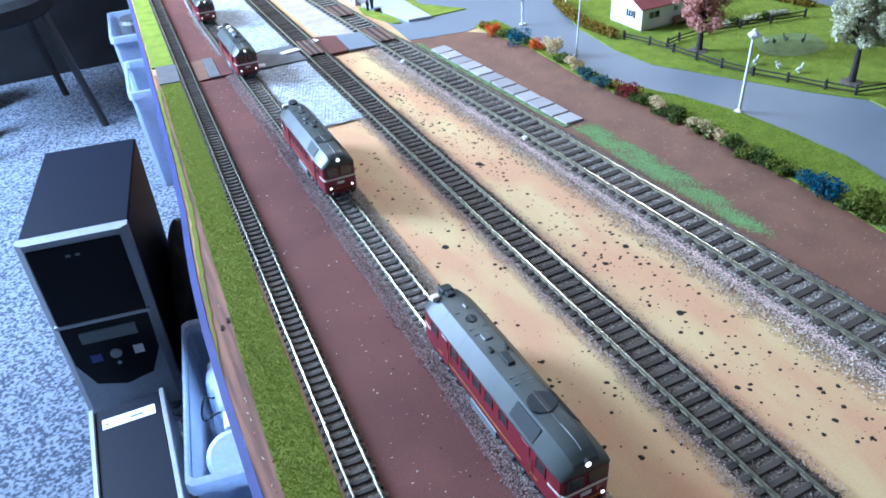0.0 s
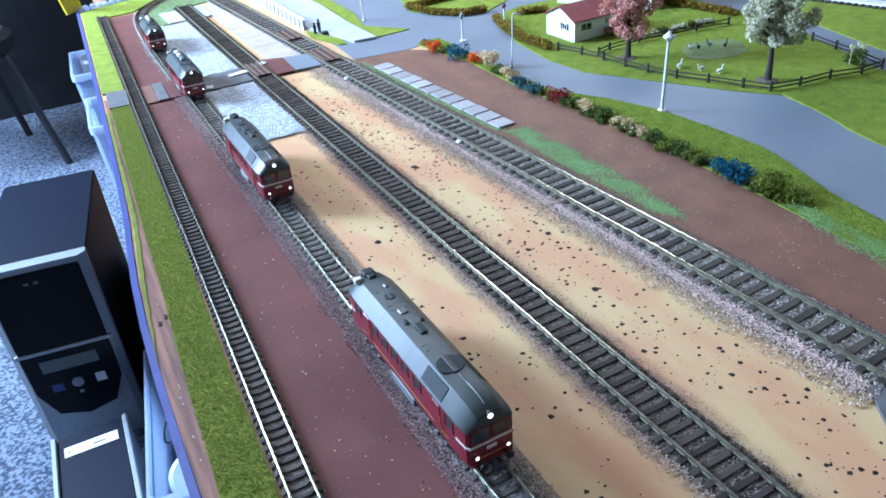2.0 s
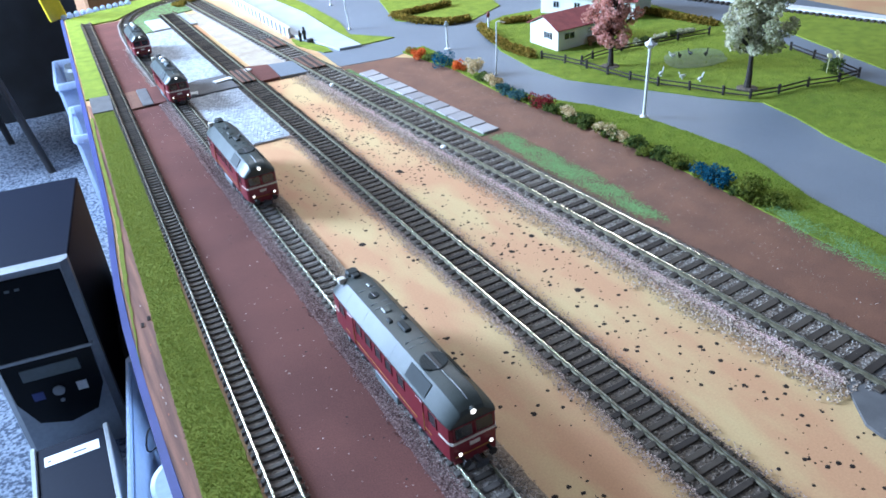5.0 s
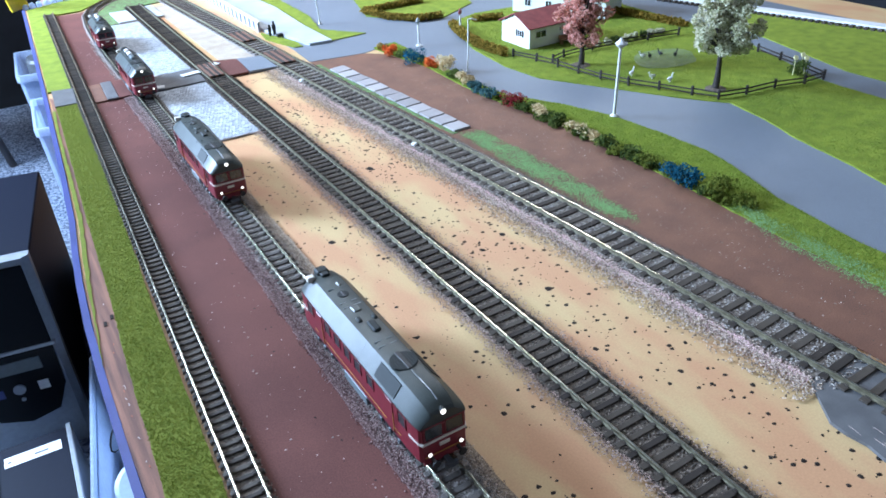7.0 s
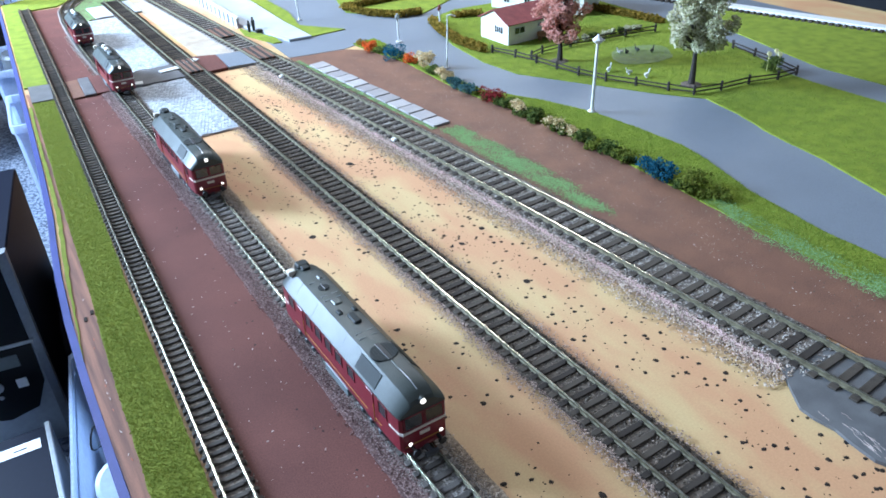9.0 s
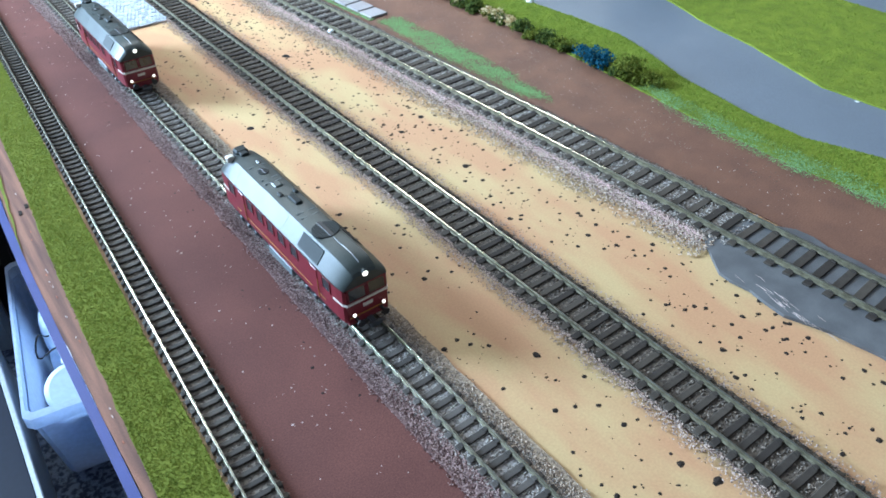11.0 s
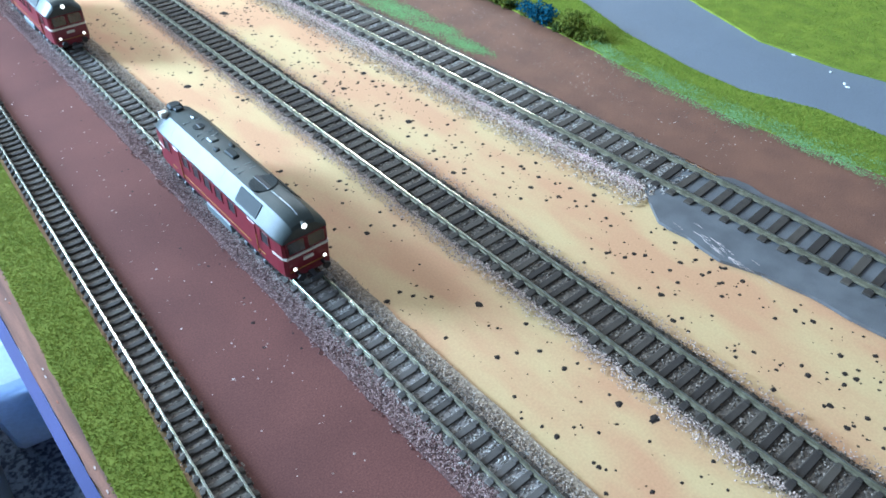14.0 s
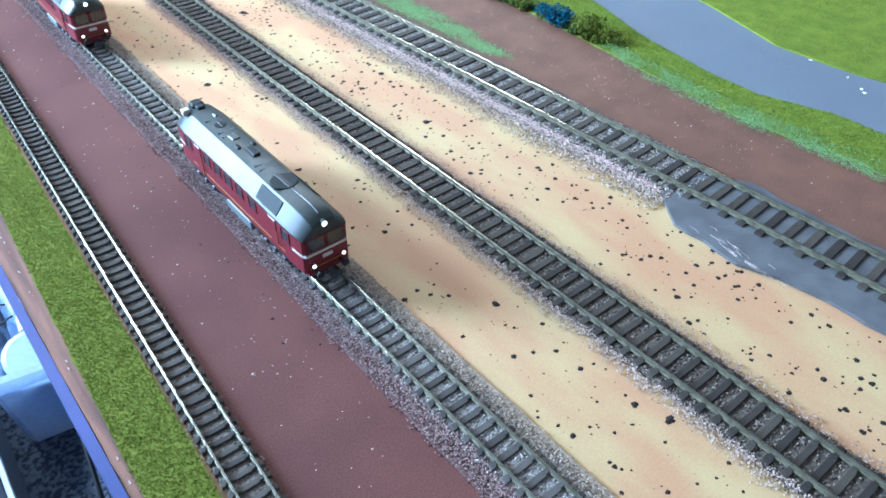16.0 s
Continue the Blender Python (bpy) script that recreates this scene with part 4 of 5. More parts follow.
tub(pose(0.112, 2.10, FLOOR, 0, 0, -4), 0.090, 0.15, 0.32, "tall white plastic tub standing on the carpet at the board edge")
tub(pose(0.130, 2.66, FLOOR, 0, 0, -4), 0.100, 0.17, 0.33, "white plastic tub with a flared rim beyond the other one")
# no bag lies here: a black heap stands in for shade on the carpet
bag(pose(0.030, 1.22, FLOOR), (0.060, 0.24, 0.22), 5.0, "black heap added as the deep shade between computer and board", M_DARKWALL, "shade_heap")

for dx, dy in ((0.0, 0.0), (0.010, -0.02)):
    tagged(part("cable", tube([(0.04 + dx, 0.60 + dy, -0.38), (0.012 + dx, 0.55 + dy, -0.50), (-0.012 + dx, 0.49 + dy, -0.58), (-0.026 + dx, 0.42 + dy, -0.63), (-0.034 + dx, 0.36 + dy, FLOOR + 0.02), (-0.03 + dx, 0.28 + dy, FLOOR + 0.004)], 0.0035, 8), M_BLACK), "black power cable hanging down to the carpet", "cable", "hanging cables")
tagged(part("dark_jar", moved(loft([[(q * math.cos(a), q * math.sin(a), z) for a in (i * math.pi / 10 for i in range(20))] for q, z in ((0.045, 0), (0.05, 0.01), (0.05, 0.05), (0.044, 0.06), (0.044, 0.066))]), pose(0.115, 2.62, FLOOR + 0.29)), M_DARKGREY), "black round jar lying in the far tub", "jar")

pack = thing("packaging_box", "small white packaging box with red and black print in the tub", "box", pose(0.012, 0.735, FLOOR + 0.02, 0, 0, -9))
part("carton", box(-0.030, 0.030, -0.020, 0.020, 0.0, 0.15, 0.002), M_WHITE, pack)
for x, z, w, stuff in ((-0.018, 0.11, 0.008, M_RED), (0.004, 0.12, 0.010, M_DARKGREY), (0.018, 0.10, 0.006, M_BLUE)):
    part("print", box(x - w, x + w, -0.0212, -0.0195, z - 0.006, z + 0.006), stuff, pack)
tagged(part("cable", tube([(-0.02 + 0.026 * math.cos(a) * (1 + 0.3 * math.sin(2 * a)), 0.79 + 0.03 * math.sin(a), FLOOR + 0.160 + 0.010 * math.sin(3 * a)) for a in (i * 0.3 for i in range(17))], 0.0016, 6), M_BLACK), "coiled thin black cable lying in the tub", "cable")

# office chair beyond the computer
chair = thing("office_chair", "black office chair with tubular metal legs", "chair", pose(-0.35, 2.75, FLOOR, 0, 0, 15))
part("seat", loft([[(0.24 * k * math.cos(a), 0.24 * k * math.sin(a), z) for a in (i * math.pi / 14 for i in range(28))] for k, z in ((0.85, 0.40), (1, 0.42), (1, 0.46), (0.9, 0.48))]), M_DARKWALL, chair, "round black padded seat")
part("backrest", moved(box(-0.22, 0.22, -0.03, 0.03, 0.0, 0.36, 0.02), pose(0, 0.24, 0.52, -8)), M_DARKWALL, chair, "black padded backrest")
for x, y in ((-0.2, -0.2), (0.2, -0.2), (-0.2, 0.2), (0.2, 0.2)):
    part("leg", tube([(x * 0.8, y * 0.8, 0.41), (x * 1.1, y * 1.1, 0.0)], 0.013, 10), M_BLACK, chair, "black tubular leg")
part("arm_tube", tube([(-0.24, -0.1, 0.42), (-0.26, -0.12, 0.6), (-0.24, 0.0, 0.66), (-0.24, 0.2, 0.66)], 0.012, 10), M_BLACK, chair)
carton = tagged(part("cardboard_box", moved(box(-0.09, 0.09, -0.07, 0.07, 0, 0.22, 0.004), pose(-0.55, 3.05, FLOOR, 0, 0, 12)), M_CARD), "tan cardboard carton standing on the carpet", "box")
tagged(part("green_bottle", moved(tube([(0, 0, 0), (0, 0, 0.12), (0, 0, 0.16), (0, 0, 0.20)], 0.045, 14, 0.014), pose(-0.50, 2.72, FLOOR)), plain("green_plastic", (0.03, 0.25, 0.10), 0.2)), "green plastic bottle on the carpet", "bottle")
# added near-black sheet that makes the background dark, not a known curtain
tagged(part("dark_curtain", box(-1.5, 0.42, 3.3, 3.34, FLOOR, 1.2), M_DARKWALL), "dark backdrop sheet added at the back of the room", "curtain")


# ---- spots and specks on the painted sand and earth ----
def spots():
    rng = random.Random(11)
    v, f = [], []
    def blot(x, y, r, k):
        o, n = len(v), 10
        ph = [rng.uniform(0.75, 1.2) for _ in range(n)]
        v.append((x, y, 0.00045))
        for i in range(n):
            a = 2 * math.pi * i / n
            v.append((x + r * ph[i] * math.cos(a), y + r * ph[i] * k * math.sin(a), 0.00005))
        f.extend((o, o + 1 + i, o + 1 + (i + 1) % n) for i in range(n))
    for x, y, r in ((0.1959, 0.267, 0.0042), (0.197, 0.0045, 0.0026), (0.288, 0.020, 0.003), (0.308, 0.098, 0.0036), (0.299, 0.177, 0.0032), (0.295, 0.386, 0.0055), (0.2085, -0.094, 0.0034), (0.188, -0.131, 0.0024), (0.2147, -0.196, 0.0026), (0.2874, -0.178, 0.0026), (0.300, -0.160, 0.0026), (0.304, -0.035, 0.002), (0.3376, -0.256, 0.0024), (0.335, -0.166, 0.0022), (0.319, -0.030, 0.0026), (0.1905, 0.104, 0.0026), (0.3285, 0.189, 0.0036), (0.222, -0.214, 0.0030)):
        blot(x, y, r * 0.8, 1.0)
    for _ in range(1800):
        y = rng.uniform(-0.45, 0.76)
        x = rng.uniform(0.285, 0.352 - 0.05 * y) if rng.random() < 0.62 else rng.uniform(0.166, 0.226)
        if noise.noise((x * 14, y * 9, 2.0)) < -0.30:
            continue
        blot(x, y, rng.choice((0.0003, 0.0004, 0.0004, 0.0005, 0.0006, 0.0007, 0.0009, 0.0012, 0.0015, 0.0019)), rng.uniform(0.7, 1.1))
    tagged(part("paint_spots", (v, f), M_SPOT), "dark oily spots spattered over the sand-coloured paint", "spots", kind="stuff")


spots()
rng = np.random.default_rng(21)
yy = rng.uniform(-0.5, 1.2, 420)
scatter("earth_specks", np.c_[LEFT(yy) + 0.016 + rng.random(420) * 0.055, yy, np.full(420, 0.0011)], rng.choice((0.0003, 0.0004, 0.0006, 0.0009), 420), M_SPECK, "pale grit specks on the brown earth", "grit", 0.5, 8)
scatter("earth_specks", np.c_[0.09 + rng.random(90) * 0.03, rng.uniform(-0.5, 1.0, 90), np.full(90, 0.0010)], rng.choice((0.0006, 0.0010, 0.0014), 90), M_SPOT, "dark specks on the brown earth", "grit", 0.3, 9)
scatter("earth_specks", np.c_[0.45 + rng.random(300) * 0.065, rng.uniform(-0.4, 0.7, 300), np.full(300, 0.0011)], rng.choice((0.0003, 0.0004, 0.0006), 300), M_SPECK, "pale grit on the red-brown strip", "grit", 0.5, 10)

for mat_, n_, seed_, tone in ((M_STONE3, 900, 31, "brown"), (M_SPECK, 260, 32, "pale")):
    rng = np.random.default_rng(seed_)
    scatter("earth_litter", np.c_[0.448 + rng.random(n_) ** 0.7 * 0.068, rng.uniform(-0.1, 0.72, n_), np.full(n_, 0.0011)], rng.choice((0.0003, 0.0004, 0.0006, 0.0008), n_), mat_, f"{tone} crumbs scattered on the red-brown earth", "grit", 0.5, seed_)

# grass fibres on the flocked strips
blades("grass_fibres", GRASS_L, 0.0024, 210000, 0.0009, M_BLADE, "short olive grass fibres on the verge", 1)
blades("grass_fibres", GRASS_B, 0.0020, 110000, 0.0014, M_BLADE2, "short bright grass fibres on the road border", 2)
blades("grass_fibres", GRASS_H, 0.0020, 150000, 0.0013, M_BLADE2, "short bright grass fibres on the lawn", 3)
flock("green_scatter", GREEN_S, 0.0013, 26000, 0.0006, M_GREENB, "thin mint green scatter on the brown strip", 4)
EDGEG = [(0.526, 0.10), (0.542, 0.10), (0.536, 0.03), (0.534, -0.05), (0.546, -0.19), (0.55, -0.40), (0.528, -0.40), (0.518, -0.19), (0.508, -0.06), (0.508, 0.03)]
flock("green_scatter", EDGEG, 0.0028, 36000, 0.0006, M_GREENB, "mint green scatter along the border edge", 5)

# ---- paving slabs ----
paving = thing("slab_path", "row of pale concrete slabs beside the track", "slab path", kind="structure")
me = mesh("paving_slab", *box(-0.0118, 0.0118, -0.0118, 0.0118, 0.0, 0.0024, 0.0005), M_SLAB)
for k in range(12):
    y = 0.425 + k * 0.0262
    part("paving_slab", me, M_SLAB, paving, m=pose(0.4325 - 0.0615 * (y - 0.41), y, 0.0012 + 0.0003 * (k % 3), random.uniform(-1, 1), random.uniform(-1, 1), 4 + random.uniform(-2.5, 2.5)))

# ---- platform and its wall ----
ground("platform", [(0.400, 1.005), (0.418, 0.93), (0.430, 0.866), (0.468, 0.862), (0.468, 0.98), (0.478, 1.15), (0.462, 1.48), (0.396, 1.48)], 0.005, 0.005, M_PLATE, "smooth white platform surface", "platform")
ground("lawn", [(0.392, 0.995), (0.420, 0.905), (0.418, 0.868), (0.405, 0.872), (0.385, 0.95)], 0.0024, 0.0022, M_GRASS2, "small green grass triangle at the platform end", "grass", 0.001)
pw = thing("platform_wall", "white panelled wall with pillars along the platform edge", "wall", kind="structure")
part("panel", box(0.3935, 0.3955, 1.005, 1.49, 0.0, 0.017), M_LILAC, pw, "pale lilac wall panel")
part("coping", box(0.392, 0.397, 1.003, 1.492, 0.017, 0.0195, 0.0004), M_WHITE, pw, "white coping")
for k in range(21):
    part("pillar", box(0.3915, 0.3935, 1.006 + k * 0.024, 1.014 + k * 0.024, 0.0, 0.0170), M_WHITE, pw)


def figure(x, y, s, label):
    rings = [[(r * math.cos(a), 0.7 * r * math.sin(a), z) for a in (i * math.pi / 5 for i in range(10))] for r, z in ((0.0022, 0), (0.0025, 0.006), (0.003, 0.012), (0.0032, 0.0145), (0.0012, 0.0158), (0.0017, 0.0172), (0.0017, 0.0188), (0.0008, 0.0198))]
    ob = part("figurine", loft([[(p[0] * s, p[1] * s, p[2] * s) for p in r] for r in rings]), M_BLACK, m=pose(x, y, 0.002))
    tagged(ob, label, "figurine", "platform figurines")


figure(0.398, 0.962, 1.0, "plain dark figurine standing by the platform end")
figure(0.408, 0.968, 1.15, "taller plain dark figurine standing by the platform")
tagged(part("luggage", box(0.405, 0.416, 0.945, 0.953, 0.002, 0.007, 0.001), M_BLACK), "small dark luggage block by the figurines", "luggage")


# ---- houses ----
def house(m, w, l, eave, ridge, label, roof_over=0.004):
    """Gable end at x = 0; the long side runs along +x at y = 0; width along +y."""
    t = thing("house", label, "model house", m)
    v = [(0, 0, 0), (l, 0, 0), (l, w, 0), (0, w, 0), (0, 0, eave), (l, 0, eave), (l, w, eave), (0, w, eave), (0, w / 2, ridge), (l, w / 2, ridge)]
    part("wall", (v, [(3, 2, 1, 0), (0, 1, 5, 4), (1, 2, 6, 9, 5), (2, 3, 7, 6), (3, 0, 4, 8, 7), (4, 5, 9, 8), (6, 7, 8, 9)]), M_HOUSE, t, "pale cream rendered wall")
    k = (ridge - eave) / (w / 2)
    o, th = roof_over, 0.0014
    rf = []
    for y0, y1, z0, z1 in ((-o, w / 2, eave - o * k, ridge), (w / 2, w + o, ridge, eave - o * k)):
        a = [(-o, y0, z0 + 0.0003), (l + o, y0, z0 + 0.0003), (l + o, y1, z1 + 0.0003), (-o, y1, z1 + 0.0003)]
        rf.append((a + [(x, y, z + th) for x, y, z in a], [(3, 2, 1, 0), (4, 5, 6, 7), (0, 1, 5, 4), (1, 2, 6, 5), (2, 3, 7, 6), (3, 0, 4, 7)]))
    for g in rf:
        part("roof", g, M_ROOF, t, "dull red roof slope")
    return t


def window(t, x, y, z, w, h, turn):
    m = pose(x, y, z, 0, 0, turn)
    fr = part("window", moved(join(box(-w, w, -0.0008, 0.0004, -h, -h + 0.0008), box(-w, w, -0.0008, 0.0004, h - 0.0008, h), box(-w, -w + 0.0008, -0.0008, 0.0004, -h, h), box(w - 0.0008, w, -0.0008, 0.0004, -h, h), box(-0.0004, 0.0004, -0.0007, 0.0004, -h, h)), m), M_WHITE, t, "white framed window")
    part("pane", moved(box(-w + 0.0006, w - 0.0006, -0.0004, 0.0004, -h + 0.0006, h - 0.0006), m), M_GLASS, fr)


h1 = house(pose(0.688, 0.617, 0.0022, 0, 0, 1), 0.070, 0.086, 0.032, 0.048, "small cream house with a dull red gable roof")
window(h1, 0.0, 0.024, 0.020, 0.0055, 0.0052, -90)
for s in (-1, 1):
    part("shutter", box(-0.0010, 0.0002, 0.024 + s * 0.0075 - 0.0018, 0.024 + s * 0.0075 + 0.0018, 0.0148, 0.0252), M_FENCE, h1, "dark green shutter")
window(h1, 0.022, 0.0, 0.020, 0.0105, 0.0055, 0)
window(h1, 0.062, 0.0, 0.022, 0.004, 0.004, 0)
tagged(part("garden_bench", join(box(0, 0.026, -0.010, -0.001, 0.006, 0.008, 0.0004), box(0, 0.026, -0.002, -0.0006, 0.008, 0.013), box(0.001, 0.003, -0.009, -0.002, 0, 0.006), box(0.023, 0.025, -0.009, -0.002, 0, 0.006)), M_CABINET, m=pose(0.742, 0.614, 0.0022, 0, 0, 1)), "brown wooden garden bench against the house wall", "bench")
h2 = house(pose(0.812, 0.828, 0.001, 0, 0, -62), 0.085, 0.175, 0.036, 0.066, "long white house with a red roof behind the cottage", 0.006)
for k in (0.03, 0.07, 0.11, 0.15):
    window(h2, k, 0.0, 0.018, 0.006, 0.006, 0)
st = house(pose(0.60, 1.29, 0.0022, 0, 0, -8), 0.09, 0.20, 0.060, 0.09, "orange-red brick station building at the far edge", 0.006)
for ob in st.children:
    if ob.name.startswith("wall"):
        ob.data.materials[0] = M_BRICK
        ob["label"] = "orange-red brick wall"
for k in (0.03, 0.08, 0.13, 0.17):
    window(st, k, 0.0, 0.030, 0.007, 0.010, 0)
part("door", box(0.100, 0.112, -0.0012, 0.0, 0.0, 0.028), M_FENCE, st, "dark door")


# ---- trees, bushes, hedges ----
def tree(x, y, trunk_h, crown_lo, crown_hi, r, leaves, seed, label, count, leaf):
    t = thing("tree", label, "tree", pose(x, y, 0.002))
    rng = random.Random(seed)
    g = [tube([(0, 0, 0), (0.0005, 0.0, trunk_h * 0.4), (0.0, 0.001, trunk_h), (0.001, 0.0, crown_hi * 0.8)], 0.0048, 9, 0.0012)]
    cs = []
    for i in range(64):
        a, zz = rng.uniform(0, 6.283), crown_lo + (crown_hi - crown_lo) * (0.10 + 0.85 * ((i * 0.618) % 1))
        k = math.sin(math.pi * min(0.95, max(0.12, (zz - crown_lo) / (crown_hi - crown_lo) * 0.85 + 0.12)))
        rr = r * (0.20 + 0.55 * rng.random()) * k
        e = (rr * math.cos(a), rr * math.sin(a), zz)
        z0 = trunk_h * 0.75 + (zz - trunk_h * 0.75) * 0.35
        g.append(tube([(0, 0, z0), (e[0] * 0.5, e[1] * 0.5, (z0 + zz) / 2), e], 0.0012, 5, 0.0004))
        cs.append(e)
    part("trunk", join(*g), M_BARK, t, "dark tapered trunk with limbs")
    part("crown", clump(cs, r * 0.19, leaf, count, seed, 0.9), leaves, t, "loose speckled crown of small leaves")
    part("soil_ring", loft([[(q * 0.014 * math.cos(a), q * 0.014 * math.sin(a), z) for a in (i * math.pi / 9 for i in range(18))] for q, z in ((1, 0.0), (0.8, 0.0014), (0.3, 0.0018))]), M_BED, t, "dark soil round the trunk")


F_WHITE = foliage("silver_green_leaves", (0.80, 0.77, 0.60), (0.36, 0.37, 0.21))
F_PINK = foliage("dusty_pink_leaves", (0.80, 0.47, 0.40), (0.44, 0.20, 0.15))
F_GREEN = foliage("dark_green_foam", (0.16, 0.20, 0.05), (0.04, 0.07, 0.02))
F_OLIVE = foliage("olive_foam", (0.24, 0.27, 0.05), (0.09, 0.12, 0.02))
F_BLUE = foliage("blue_foam", (0.035, 0.15, 0.22), (0.010, 0.06, 0.10))
F_TEAL = foliage("teal_foam", (0.10, 0.20, 0.20), (0.03, 0.08, 0.09))
F_ORANGE = foliage("orange_foam", (0.80, 0.20, 0.05), (0.45, 0.09, 0.02))
F_CREAM = foliage("cream_foam", (0.78, 0.66, 0.42), (0.42, 0.32, 0.15))
F_RED = foliage("red_foam", (0.35, 0.05, 0.05), (0.14, 0.02, 0.02))
F_OCHRE = foliage("ochre_green_hedge_foam", (0.38, 0.26, 0.05), (0.12, 0.10, 0.015))
tree(0.767, 0.327, 0.050, 0.040, 0.138, 0.052, F_WHITE, 3, "tree with a silvery white-green blossom crown in the garden", 11000, 0.0018)
tree(0.699, 0.510, 0.040, 0.026, 0.120, 0.047, F_PINK, 4, "tree with a dusty pink crown beside the fence", 8000, 0.0017)


def bush(x, y, r, h, leaves, label, seed):
    rng = random.Random(seed)
    cs = [(rng.uniform(-1, 1) * r * 0.6, rng.uniform(-1, 1) * r * 0.8, rng.uniform(0.25, 0.75) * h) for _ in range(9)]
    t = thing("bush", label, "bush", pose(x, y, 0.0015), group="bushes along the border")
    part("foliage", clump(cs, r * 0.55, 0.0012, int(500 + 130000 * r * h * 6), seed, 0.75), leaves, t)
    part("stem", tube([(0, 0, 0), (0.0004, 0, h * 0.5)], 0.0012, 6, 0.0006), M_BARK, t)


BUSHES = (("ochre", 0.508, 0.762, 0.010, 0.011), ("orange", 0.509, 0.735, 0.012, 0.017), ("green", 0.517, 0.712, 0.010, 0.012), ("blue", 0.520, 0.682, 0.019, 0.020), ("orange", 0.526, 0.643, 0.012, 0.014), ("cream", 0.529, 0.612, 0.016, 0.024), ("green", 0.526, 0.578, 0.012, 0.014), ("cream", 0.526, 0.548, 0.012, 0.018), ("teal", 0.522, 0.515, 0.012, 0.013), ("teal", 0.521, 0.483, 0.013, 0.010), ("red", 0.527, 0.445, 0.016, 0.013), ("green", 0.528, 0.415, 0.011, 0.012), ("cream", 0.531, 0.390, 0.012, 0.015), ("green", 0.535, 0.360, 0.013, 0.012), ("cream", 0.534, 0.325, 0.014, 0.010), ("cream", 0.533, 0.300, 0.010, 0.008), ("green", 0.531, 0.274, 0.014, 0.013), ("green", 0.532, 0.243, 0.013, 0.012), ("olive", 0.533, 0.216, 0.011, 0.012), ("blue", 0.530, 0.178, 0.014, 0.017), ("blue", 0.531, 0.155, 0.014, 0.019), ("olive", 0.536, 0.126, 0.017, 0.020), ("olive", 0.540, 0.098, 0.012, 0.010))
KIND = {"ochre": F_OCHRE, "orange": F_ORANGE, "green": F_GREEN, "blue": F_BLUE, "cream": F_CREAM, "teal": F_TEAL, "red": F_RED, "olive": F_OLIVE}
for k, (c, x, y, r, h) in enumerate(BUSHES):
    bush(x, y, r, h, KIND[c], f"small {c} foam bush on the grass border", 100 + k)


rb = random.Random(77)
for k in range(16):
    y = 0.11 + k * 0.0245 + rb.uniform(-0.006, 0.006)
    bush(0.5285 + rb.uniform(-0.004, 0.004), y, rb.uniform(0.007, 0.011), rb.uniform(0.006, 0.010), F_GREEN if k % 3 else F_OLIVE, "low dark green foam tuft between the bushes", 300 + k)


def hedge(path, r, h, label, seed):
    cs = []
    for (x0, y0), (x1, y1) in zip(path, path[1:]):
        n = max(2, int(math.dist((x0, y0), (x1, y1)) / 0.005))
        cs += [(x0 + (x1 - x0) * k / n, y0 + (y1 - y0) * k / n, h * 0.5) for k in range(n)]
    tagged(part("hedge", clump(cs, r, 0.0018, 90 * len(cs), seed, h / r * 0.5), F_OCHRE), label, "hedge")


hedge([(0.669, 0.805), (0.648, 0.745), (0.636, 0.675), (0.640, 0.612)], 0.009, 0.016, "ochre-green clipped hedge beside the lawn", 31)
hedge([(0.715, 1.00), (0.595, 0.995), (0.609, 0.932), (0.645, 0.882), (0.690, 0.874)], 0.009, 0.014, "ochre-green clipped hedge round the far lawn", 32)
hedge([(0.935, 0.72), (0.946, 0.64), (0.962, 0.555)], 0.010, 0.014, "ochre-green hedge along the back road", 33)
hedge([(0.722, 0.812), (0.765, 0.795)], 0.010, 0.014, "ochre-green hedge behind the cottage", 34)
hedge([(0.33, 1.455), (0.29, 1.44), (0.30, 1.42)], 0.010, 0.012, "low tangled shrub inside the far curve", 35)


# ---- fence, garden ----
def fence(path, label):
    t = thing("fence", label, "fence")
    for x, y in path:
        part("post", moved(box(-0.0016, 0.0016, -0.0016, 0.0016, 0, 0.0135, 0.0006), pose(x, y, 0.001, random.uniform(-4, 4), random.uniform(-4, 4), random.uniform(0, 40))), M_FENCE, t)
    for (x0, y0), (x1, y1) in zip(path, path[1:]):
        for z in (0.0055, 0.0105):
            part("rail", tube([(x0, y0, z + random.uniform(-0.0006, 0.0006)), (x1, y1, z + random.uniform(-0.0006, 0.0006))], 0.0010, 6), M_FENCE, t)


fence([(0.648, 0.604), (0.660, 0.564), (0.668, 0.524), (0.672, 0.484), (0.678, 0.446), (0.690, 0.405), (0.708, 0.368), (0.726, 0.329), (0.740, 0.299), (0.779, 0.289), (0.826, 0.283), (0.868, 0.270), (0.905, 0.268), (0.918, 0.310), (0.927, 0.351), (0.936, 0.395)], "dark brown rustic post and rail fence round the garden")
fence([(0.675, 0.545), (0.703, 0.553), (0.759, 0.554), (0.809, 0.547), (0.860, 0.539), (0.916, 0.529)], "dark brown rustic fence behind the garden")
pond = [(0.812 + 0.052 * math.cos(a) + 0.005 * math.sin(3 * a), 0.458 + 0.040 * math.sin(a), 0) for a in (i * 0.3 for i in range(21))]
ground("pond", [(x, y) for x, y, z in pond], 0.0026, 0.001, M_POND, "grey-green earthy pond patch in the garden", "pond", 0.003)
